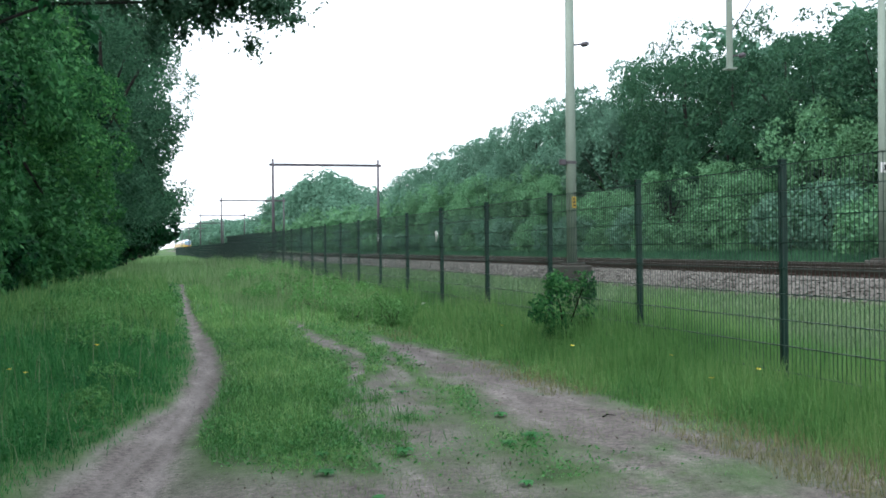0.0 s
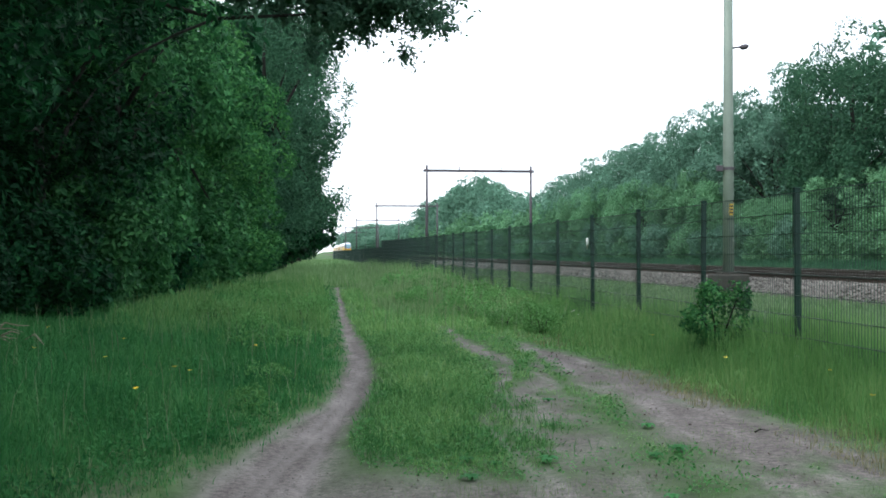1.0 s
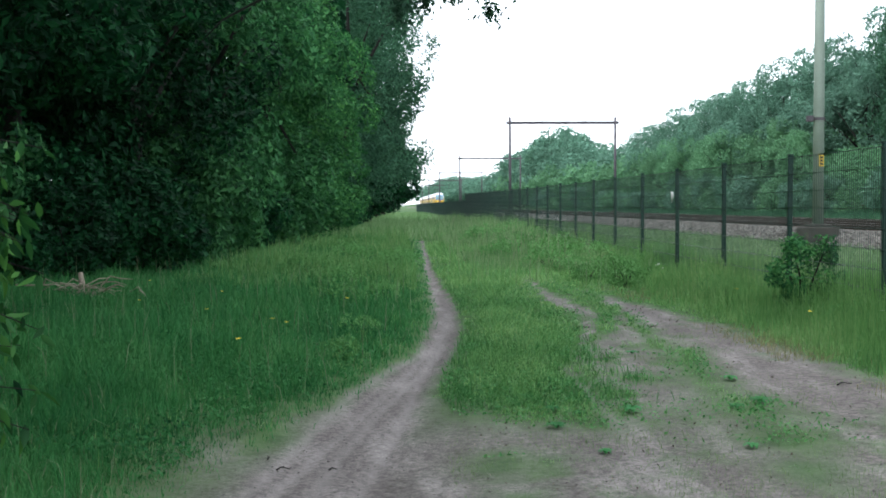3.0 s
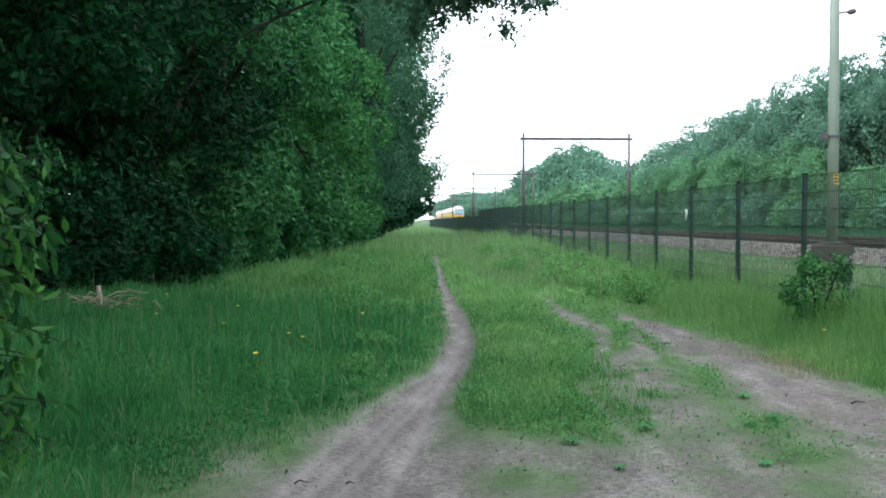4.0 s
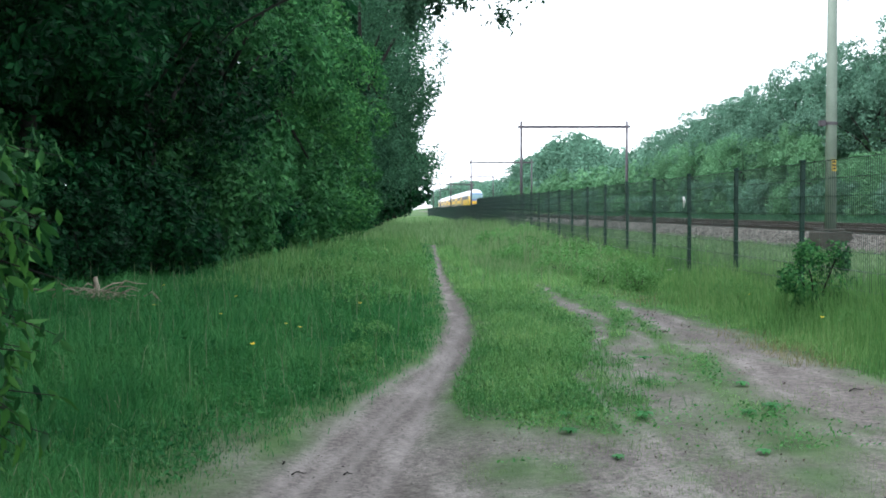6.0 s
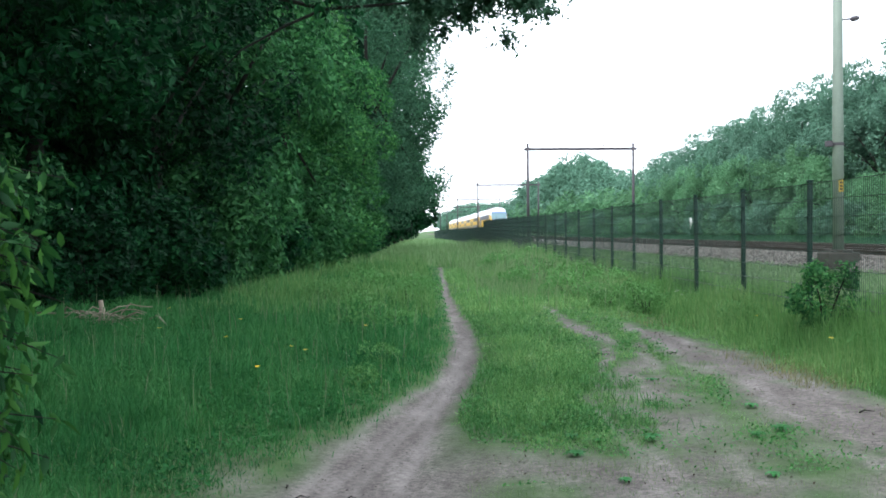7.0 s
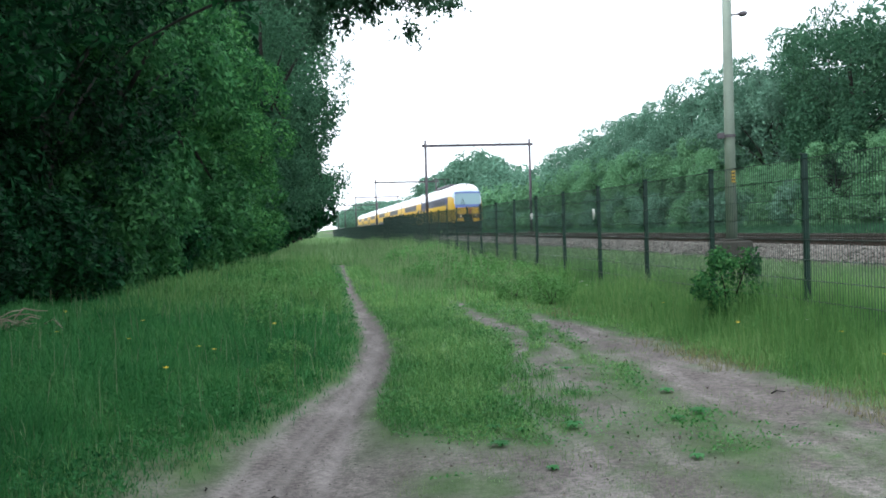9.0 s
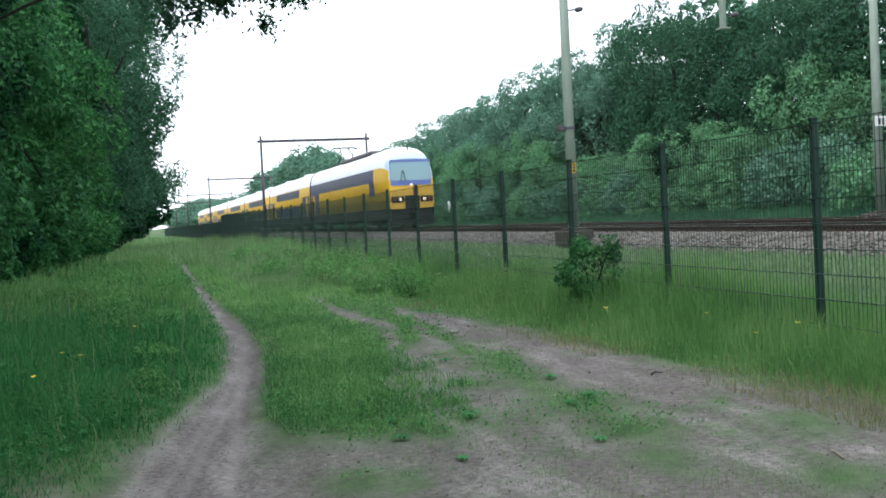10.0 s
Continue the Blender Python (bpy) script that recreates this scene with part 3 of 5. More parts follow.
    blades("mown_strip_grass", x, y, 0.09 + 0.1 * rng.random(len(x)), 0.016 + 0.0008 * y, M_MOWN, "short grass between fence and ballast", rng, plain=True)
    x, y = scatter(18000, 22.8, 26, 22, 160, 0.5)
    blades("far_verge_grass", x, y, 0.2 + 0.3 * rng.random(len(x)), 0.02 + 0.0005 * y, M_DEEP, "grass verge at the foot of the far trees", rng, plain=True)

    # tall herbs on the bank along the fence
    x, y = scatter(26000, 1.6, 5.0, 20, 75, 0.3)
    near = np.clip((x - 1.2) / 2.6, 0.15, 1) * np.clip((y - 18) / 14, 0.2, 1)
    tuft = np.clip(lattice_noise(x, y, 0.7, 42) * 1.6 - 0.25, 0.1, 1.1)
    blades("tall_herbs", x, y, (0.25 + 0.75 * near * tuft) * (0.7 + 0.4 * rng.random(len(x))), 0.012 + 0.0007 * y, M_PALE, "tall pale green herbs and grass along the fence", rng, 0.35, plain=True)
    x, y = scatter(500, 2.6, 5.0, 22, 75, 0.3)
    blades("herb_stalks", x, y, 0.65 + 0.3 * rng.random(len(x)), 0.008 + 0.0004 * y, M_STRAW, "pale flowering stalks above the herbs", rng, 0.25)
    x, y = scatter(1800, -6.5, 0.0, 4, 26, 0.7)
    keep = dirt(x, y) < 0.2
    x, y = x[keep], y[keep]
    blades("meadow_straw", x, y, 0.1 + 0.16 * rng.random(len(x)), 0.003 + 0.0006 * y, M_STRAW, "pale dry blades scattered in the meadow", rng, 0.6)

    # browning grass along the edge of the bare lane
    x, y = scatter(11000, 3.2, 4.4, 4.2, 16, 0.6)
    keep = lattice_noise(x, y, 0.9, 41) * 0.6 + 0.4 * rng.random(len(x)) > 0.5
    x, y = x[keep], y[keep]
    blades("dry_grass", x, y, 0.04 + 0.1 * rng.random(len(x)), 0.002 + 0.0004 * y, M_DRY, "browning dry grass along the bare lane", rng, 0.7)

    # pale seed heads over the tall grass
    x, y = scatter(500, 1.2, 5.2, 16, 70, 0.5)
    blades("seed_heads", x, y, 0.45 + 0.25 * rng.random(len(x)), 0.004 + 0.0003 * y, M_STRAW, "pale dry seed heads above the grass", rng, 0.2)
    x, y = scatter(400, -6.0, 0.2, 7, 40, 0.7)
    keep = dirt(x, y) < 0.2
    x, y = x[keep], y[keep]
    blades("seed_heads", x, y, 0.42 + 0.2 * rng.random(len(x)), 0.003 + 0.0004 * y, M_STRAW, "thin pale seed heads above the meadow", rng, 0.2)


# ---------------------------------------------------------------- trees
def leaf_quads(c, outward, size, rng, droop=0.3):
    """Pointed leaves at the places c, facing roughly outward and up."""
    n = len(c)
    nrm = outward * 0.7 + rng.normal(size=(n, 3)) * 0.6 + np.array([0, 0, 0.5])
    nrm /= np.linalg.norm(nrm, axis=1)[:, None] + 1e-9
    t = np.cross(nrm, rng.normal(size=(n, 3)))
    t[:, 2] -= droop * rng.random(n)
    t /= np.linalg.norm(t, axis=1)[:, None] + 1e-9
    b = np.cross(nrm, t)
    L, W = (size * (0.7 + 0.6 * rng.random(n)))[:, None], (size * (0.35 + 0.3 * rng.random(n)))[:, None]
    v = np.stack([c - t * L * 0.5, c + b * W * 0.5 + t * L * 0.05, c + t * L * 0.5 - nrm * L * 0.12, c - b * W * 0.5 + t * L * 0.05], 1)
    return v.reshape(-1, 3)


def crown_mesh(name, seed, radius, z0, z1, leaves, size, mat, lumps=40, lump=(0.26, 0.46), skirt=1.0, extra=None, full=0.0):
    """Foliage built of many uneven clumps of leaves over an egg-shaped crown."""
    rng = np.random.default_rng(seed)
    mid, half = (z0 + z1) / 2, (z1 - z0) / 2
    d = rng.normal(size=(lumps, 3))
    d /= np.linalg.norm(d, axis=1)[:, None]
    r = 0.45 + 0.45 * rng.random(lumps)
    d[:, :2] *= ((1.0 / np.maximum(np.hypot(d[:, 0], d[:, 1]), 0.45)) ** full)[:, None]
    cen = d * r[:, None] * np.array([radius, radius, half]) + np.array([0, 0, mid])
    low = np.clip((mid - cen[:, 2]) / half, 0, 1)
    cen[:, :2] *= (1 - (1 - skirt) * low)[:, None]
    rad = radius * (lump[0] + (lump[1] - lump[0]) * rng.random(lumps))
    if extra is not None:
        cen, rad = np.concatenate([cen, extra[:, :3]]), np.concatenate([rad, extra[:, 3]])
    w = rad ** 2
    k = rng.choice(len(cen), leaves, p=w / w.sum())
    u = rng.normal(size=(leaves, 3))
    u /= np.linalg.norm(u, axis=1)[:, None]
    out = cen[k] - np.array([0, 0, mid])
    out /= np.linalg.norm(out, axis=1)[:, None] + 1e-6
    flip = (u * out).sum(1) < -0.25
    u[flip] *= -1
    sub = 0.82 + 0.22 * np.sin(u[:, 0] * 7 + k) * np.sin(u[:, 1] * 6 + 2 * k) * np.cos(u[:, 2] * 5)
    c = cen[k] + u * (rad[k] * sub * (0.72 + 0.33 * rng.random(leaves)))[:, None]
    c[:, 2] = np.maximum(c[:, 2], 0.05 + 0.2 * rng.random(leaves))
    v = leaf_quads(c, u, size, rng)
    f = np.arange(len(v)).reshape(-1, 4)
    return np_mesh(name, v, f, mat), cen


def trunk_mesh(name, seed, height, girth, cen, limbs=6, lean=0.0):
    rng = random.Random(seed)
    bm = bmesh.new()
    pts, rad = [], []
    for i in range(7):
        f = i / 6
        pts.append((lean * f * f + rng.uniform(-0.1, 0.1) * f, rng.uniform(-0.1, 0.1) * f, -0.15 + height * f))
        rad.append(girth * (1.25 if i == 0 else 1) * (1 - 0.8 * f))
    tube(bm, pts, rad, 9)
    for k in range(limbs):
        tgt = Vector(cen[rng.randrange(len(cen))])
        s = Vector(pts[rng.randrange(2, 5)])
        m = (s + tgt) / 2 + Vector((rng.uniform(-.3, .3), rng.uniform(-.3, .3), rng.uniform(0, 0.5)))
        tube(bm, [s, m, tgt], [girth * 0.4, girth * 0.25, girth * 0.08], 6)
    return bm_mesh(name, bm, M_BARK, True)


def make_tree(name, seed, radius, z0, z1, leaves, size, mat, girth=0.2, label="", category="tree", **kw):
    """A tree at the origin: trunk and crown under one empty."""
    t = new(name)
    crown, cen = crown_mesh("crown", seed, radius, z0, z1, leaves, size, mat, **kw)
    part("trunk", trunk_mesh("trunk", seed, z1 * 0.75, girth, cen), t, "dark rough bark")
    part("crown", crown, t)
    return tagged(t, label, category)


def place(ob, x, y, turn, sx=1.0, sz=1.0, dz=0.0):
    ob.matrix_basis = pose(x, y, float(land(x, y)) + dz, 0, 0, turn)
    ob.scale = (sx, sx, sz)
    return ob


def make_bush(name, seed, radius, z1, leaves, size, mat, label, category="shrub"):
    t = new(name)
    crown, cen = crown_mesh("foliage", seed, radius, 0.0, z1, leaves, size, mat, lumps=34, lump=(0.28, 0.5))
    bm = bmesh.new()
    rng = random.Random(seed)
    for k in range(7):
        tgt = Vector(cen[rng.randrange(len(cen))])
        tube(bm, [(rng.uniform(-.1, .1), rng.uniform(-.1, .1), -0.1), tgt * 0.5 + Vector((0, 0, 0.1)), tgt], [0.014, 0.01, 0.004], 5)
    part("stem", bm_mesh("stem", bm, M_BARK, True), t, "thin brown stems")
    part("foliage", crown, t)
    return tagged(t, label, category)


def repeat(protos, spots, group):
    """Set the first of each kind down, then copies of it. spots: kind, x, y, width, height."""
    rng = random.Random(len(spots))
    used = set()
    for kind, x, y, sx, sz in spots:
        p = protos[kind]
        ob = p if kind not in used else copy_thing(p, Matrix())
        used.add(kind)
        place(ob, x, y, rng.uniform(0, 360), sx, sz)
        tagged(ob, group=group)


def make_left_wood():
    lab = "dark green broadleaf tree at the edge of the wood"
    protos = {
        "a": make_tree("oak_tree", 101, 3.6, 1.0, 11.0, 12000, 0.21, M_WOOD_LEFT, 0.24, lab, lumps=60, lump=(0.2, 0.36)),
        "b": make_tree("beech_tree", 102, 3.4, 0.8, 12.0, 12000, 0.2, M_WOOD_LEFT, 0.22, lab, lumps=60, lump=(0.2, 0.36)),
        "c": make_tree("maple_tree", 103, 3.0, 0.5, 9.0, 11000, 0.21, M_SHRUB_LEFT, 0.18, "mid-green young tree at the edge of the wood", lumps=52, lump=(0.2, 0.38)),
        "h": make_tree("beech_tree", 105, 3.5, 0.8, 11.5, 12000, 0.215, M_EDGE, 0.22, "green tree leaning out over the path, sunlight put into its leaf tone", lumps=60, lump=(0.2, 0.36)),
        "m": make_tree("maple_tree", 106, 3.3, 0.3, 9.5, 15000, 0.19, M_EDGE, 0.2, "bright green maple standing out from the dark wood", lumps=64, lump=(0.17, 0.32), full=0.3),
        "k": make_tree("lime_tree", 107, 4.6, 0.2, 19.0, 44000, 0.185, M_FAREDGE, 0.26, "tall lime at the end of the wood, haze in its grey-green tone", lumps=190, lump=(0.17, 0.29), full=0.85),
        # Added oak, kept out of view; its high crown only casts shade.
        "o": make_tree("oak_tree", 108, 5.2, 4.6, 13.5, 6000, 0.4, M_WOOD_LEFT, 0.3, "added unseen oak whose crown shades the meadow", lumps=60, lump=(0.18, 0.3)),
        "f": make_tree("oak_tree", 104, 3.6, 0.4, 11.0, 2500, 0.53, M_WOOD_LEFT, 0.24, "dark oak, set far off and also unseen for shade", lumps=50, lump=(0.22, 0.4)),
    }
    spots = [("k", -2.4, 57, 1.0, 1.0), ("k", -2.9, 67, 1.05, 1.05), ("o", -7.3, 3.5, 1.0, 1.0), ("o", -7.0, 9.7, 1.0, 1.0), ("f", -3.6, 76, 1.3, 1.9), ("f", -3.9, 90, 1.4, 2.0), ("m", -4.3, 40, 1.0, 1.0), ("m", -4.0, 46.5, 1.0, 1.1), ("m", -5.4, 35, 0.9, 0.8), ("h", -6.4, 44, 1.2, 1.2), ("c", -4.6, 33, 1.1, 1.1), ("c", -5.0, 28.5, 1.0, 1.1), ("c", -7.0, 33, 1.2, 1.2), ("b", -5.8, 23.5, 1.0, 0.9), ("b", -7.4, 20.5, 1.1, 1.0),
             ("a", -8.6, 17.2, 1.0, 1.0), ("a", -10.2, 14.0, 1.1, 1.1), ("f", -1.8, 75, 1.0, 0.8), ("f", -1.6, 95, 1.1, 0.9), ("f", -1.2, 125, 1.2, 0.9), ("f", -0.6, 160, 1.2, 1.0), ("a", -11, 26, 1.3, 1.5), ("f", -14.5, 23, 1.4, 1.6), ("f", -10, 34, 1.3, 1.5), ("f", -7.5, 51, 1.5, 1.4), ("f", -9, 62, 1.6, 1.5), ("f", -4.6, 66, 1.4, 1.1), ("f", -4.6, 78, 1.45, 1.15), ("f", -4.6, 92, 1.5, 1.2), ("f", -3.6, 110, 1.3, 1.2),
             ("f", -3.6, 130, 1.3, 1.2), ("f", -3.8, 155, 1.4, 1.3), ("f", -4.2, 185, 1.5, 1.3), ("f", -5, 225, 1.7, 1.3), ("f", -6, 270, 1.9, 1.4), ("a", -8.6, 31, 1.2, 1.3), ("f", -9.5, 25.5, 1.2, 1.3), ("f", -12.5, 20, 1.2, 1.3), ("f", -7.5, 42, 1.2, 1.35), ("f", -15, 16, 1.3, 1.3),
             # Added oaks beside and behind the viewer, unseen, keeping light off the wood.
             ("f", -8.5, 9, 1.1, 1.2), ("f", -8.0, 3.0, 1.2, 1.2), ("f", -7.0, -4, 1.2, 1.2), ("f", -13, 8, 1.3, 1.3), ("f", -14, 0, 1.3, 1.3), ("f", -5.5, -5, 1.3, 1.2), ("f", -9.5, -10, 1.4, 1.3), ("f", -2, -13, 1.4, 1.3), ("f", 5, -17, 1.4, 1.3),
             ("f", -6, 330, 2.2, 1.4), ("f", -10, 390, 2.4, 1.5), ("f", -20, 420, 2.6, 1.5), ("f", -3, 470, 2.4, 1.4), ("f", -32, 440, 2.6, 1.5), ("f", -12, 500, 2.6, 1.5)]
    repeat(protos, spots, "trees of the left wood")
    lab = "dense dark shrub at the foot of the wood"
    protos = {
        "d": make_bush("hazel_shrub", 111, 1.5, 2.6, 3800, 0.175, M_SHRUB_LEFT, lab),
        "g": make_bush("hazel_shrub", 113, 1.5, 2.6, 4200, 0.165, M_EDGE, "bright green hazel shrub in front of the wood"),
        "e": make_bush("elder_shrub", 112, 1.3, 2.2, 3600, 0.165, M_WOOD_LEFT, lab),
    }
    spots = [("e", -6.2, 16.0, 0.75, 0.6), ("e", -5.4, 17.4, 0.8, 0.7), ("d", -4.6, 22.2, 1.0, 1.0), ("e", -4.9, 19.8, 1.0, 0.9), ("e", -6.1, 18.6, 1.05, 1.0), ("d", -7.2, 17.2, 1.0, 1.1), ("e", -8.2, 15.6, 1.1, 1.0), ("d", -4.4, 25.2, 1.0, 1.2), ("e", -4.5, 28.2, 1.1, 1.1), ("d", -4.0, 31.5, 1.1, 1.2), ("d", -3.8, 35, 1.2, 1.1), ("g", -3.5, 39, 1.2, 1.1), ("g", -3.3, 43, 1.2, 1.1),
             ("g", -3.2, 47, 1.3, 1.1), ("e", -3.3, 52, 1.3, 1.1), ("d", -3.4, 57, 1.4, 1.1), ("e", -3.5, 63, 1.5, 1.2), ("e", -3.6, 74, 1.6, 1.3), ("d", -3.8, 90, 1.8, 1.4), ("e", -3.8, 112, 1.9, 1.4), ("d", -4, 140, 2.2, 1.6), ("e", -4, 175, 2.5, 1.8), ("e", -6.4, 21.5, 1.2, 1.5), ("d", -6.2, 26, 1.2, 1.6)]
    repeat(protos, spots, "shrubs along the left wood")


def make_overhanging_oak():
    """The oak beside the viewer whose bough reaches over the path."""
    rng = np.random.default_rng(131)
    t = new("oak_tree")
    x0, y0 = -6.2, 12.0
    place(t, x0, y0, 0)
    gz = float(land(x0, y0))

    def spray(a, b, n, r0, r1):
        f = np.linspace(0, 1, n)[:, None]
        c = np.array(a) * (1 - f) + np.array(b) * f + rng.normal(size=(n, 3)) * 0.22
        return np.concatenate([c - np.array([x0, y0, gz]), (r0 + (r1 - r0) * rng.random(n))[:, None]], 1)

    extra = np.concatenate([spray((-2.2, 13.5, 5.0), (-0.4, 14, 5.3), 14, 0.35, 0.6), spray((-4.5, 13, 4.6), (-1.6, 13.6, 5.4), 16, 0.5, 0.8), spray((-5.5, 12.5, 3.2), (-3.2, 14.5, 4.6), 12, 0.4, 0.7)])
    # Crown spread wide above the view, unseen there, to shade wood and meadow.
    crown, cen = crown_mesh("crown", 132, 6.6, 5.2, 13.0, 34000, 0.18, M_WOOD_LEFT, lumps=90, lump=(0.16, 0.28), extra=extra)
    tips = np.concatenate([
        spray((-0.5, 14, 4.8), (1.6, 14.2, 4.72), 18, 0.16, 0.3), spray((-0.2, 13.8, 4.6), (0.9, 13.8, 4.32), 12, 0.12, 0.22), spray((0.6, 13.9, 4.55), (1.75, 14.0, 4.78), 12, 0.14, 0.24),
        spray((0.0, 14.1, 5.2), (2.1, 14.4, 5.2), 16, 0.25, 0.45), spray((-1.2, 13.9, 4.7), (0.1, 14, 4.9), 10, 0.2, 0.36),
        spray((0.1, 14, 4.45), (1.1, 14, 4.32), 12, 0.12, 0.22), spray((0.2, 14, 4.75), (2.0, 14.1, 4.85), 14, 0.2, 0.32)])
    rg = np.random.default_rng(134)
    k = rg.integers(0, len(tips), 14000)
    u = rg.normal(size=(14000, 3))
    u /= np.linalg.norm(u, axis=1)[:, None]
    v = leaf_quads(tips[k, :3] + u * (tips[k, 3] * np.minimum(np.abs(rg.normal(0, 0.95, 14000)), 1.7))[:, None], u, 0.088, rg)
    part("bough_foliage", np_mesh("bough_foliage", v, np.arange(len(v)).reshape(-1, 4), M_BOUGH), t, "leafy sprays hanging over the path")
    part("trunk", trunk_mesh("trunk", 133, 9.0, 0.3, cen[:60], 8), t, "dark rough bark")
    part("crown", crown, t)
    g = lambda *p: [(a - x0, b - y0, c - gz) for a, b, c in p]
    bough = tube_mesh("bough", M_BARK, g((-6.1, 12.0, 5.2), (-4.6, 12.9, 5.1), (-3.3, 13.5, 4.95), (-2.2, 13.9, 4.66), (-1.2, 14.0, 4.42), (-0.1, 14.0, 4.5), (1.5, 14.1, 4.7)), [0.05, 0.045, 0.04, 0.032, 0.026, 0.018, 0.007], 8)
    part("bough", bough, t, "long dark bough reaching over the path")
    part("twig", tube_mesh("twig", M_BARK, g((-1.2, 14.0, 4.42), (-1.7, 14.0, 4.2), (-2.3, 13.9, 3.85), (-2.6, 13.8, 3.5)), [0.022, 0.02, 0.014, 0.006], 6), t)
    tagged(t, "large dark oak with a leafy bough over the path", "tree")


def make_sapling():
    """Young tree close by with long hanging leaves."""
    rng = np.random.default_rng(141)
    t = new("sapling")
    x0, y0 = -2.36, 4.8
    place(t, x0, y0, 0)
    bm = bmesh.new()
    leaves = []
    for k in range(270):
        a, h = rng.random() * 2 * np.pi, 0.2 + 1.5 * rng.random() ** 1.2
        reach = 0.15 + 0.48 * rng.random()
        s = np.array([0, 0, h])
        e = s + np.array([np.cos(a) * reach, np.sin(a) * reach, 0.1 - 0.25 * rng.random()])
        m = (s + e) / 2 + np.array([0, 0, 0.08])
        tube(bm, [s, m, e], [0.007, 0.005, 0.002], 5)
        for f in np.linspace(0.2, 1, 15):
            p = s * (1 - f) ** 2 + 2 * m * f * (1 - f) + e * f * f
            leaves.append(p + rng.normal(size=3) * 0.03)
    tube(bm, [(0, 0, -0.1), (0.03, 0.02, 0.9), (0, 0.05, 2.0)], [0.025, 0.018, 0.006], 7)
    part("stem", bm_mesh("stem", bm, M_BARK, True), t, "thin brown stem")
    c = np.array(leaves)
    n = len(c)
    d = rng.normal(size=(n, 3)) * 0.45 + np.array([0.15, 0, -0.75])
    d /= np.linalg.norm(d, axis=1)[:, None]
    s = np.cross(d, rng.normal(size=(n, 3)) + np.array([0, 1.5, 0]))
    s /= np.linalg.norm(s, axis=1)[:, None]
    up = np.cross(s, d)
    L = (0.07 + 0.06 * rng.random(n))[:, None]
    rows = [(0.0, 0.02), (0.3, 0.17), (0.62, 0.14), (1.0, 0.0)]
    vs = []
    for f, w in rows:
        mid = c + d * L * f - up * L * 0.25 * f * f
        vs += [mid - s * L * w, mid + up * L * -0.03, mid + s * L * w]
    v = np.stack(vs, 1)
    k = np.arange(n)[:, None] * 12
    f = np.concatenate([k + np.array([a, a + 1, a + 4, a + 3]) for r in range(3) for a in (3 * r, 3 * r + 1)])
    part("foliage", np_mesh("foliage", v.reshape(-1, 3), f, leaf_mat("fresh_pointed_leaves", [(0.008, 0.04, 0.016), (0.03, 0.115, 0.028), (0.09, 0.25, 0.045)], 2.5, 0.5, 0.3), True), t, "fresh green pointed leaves")
    tagged(t, "young sapling with long hanging bright green leaves", "sapling")


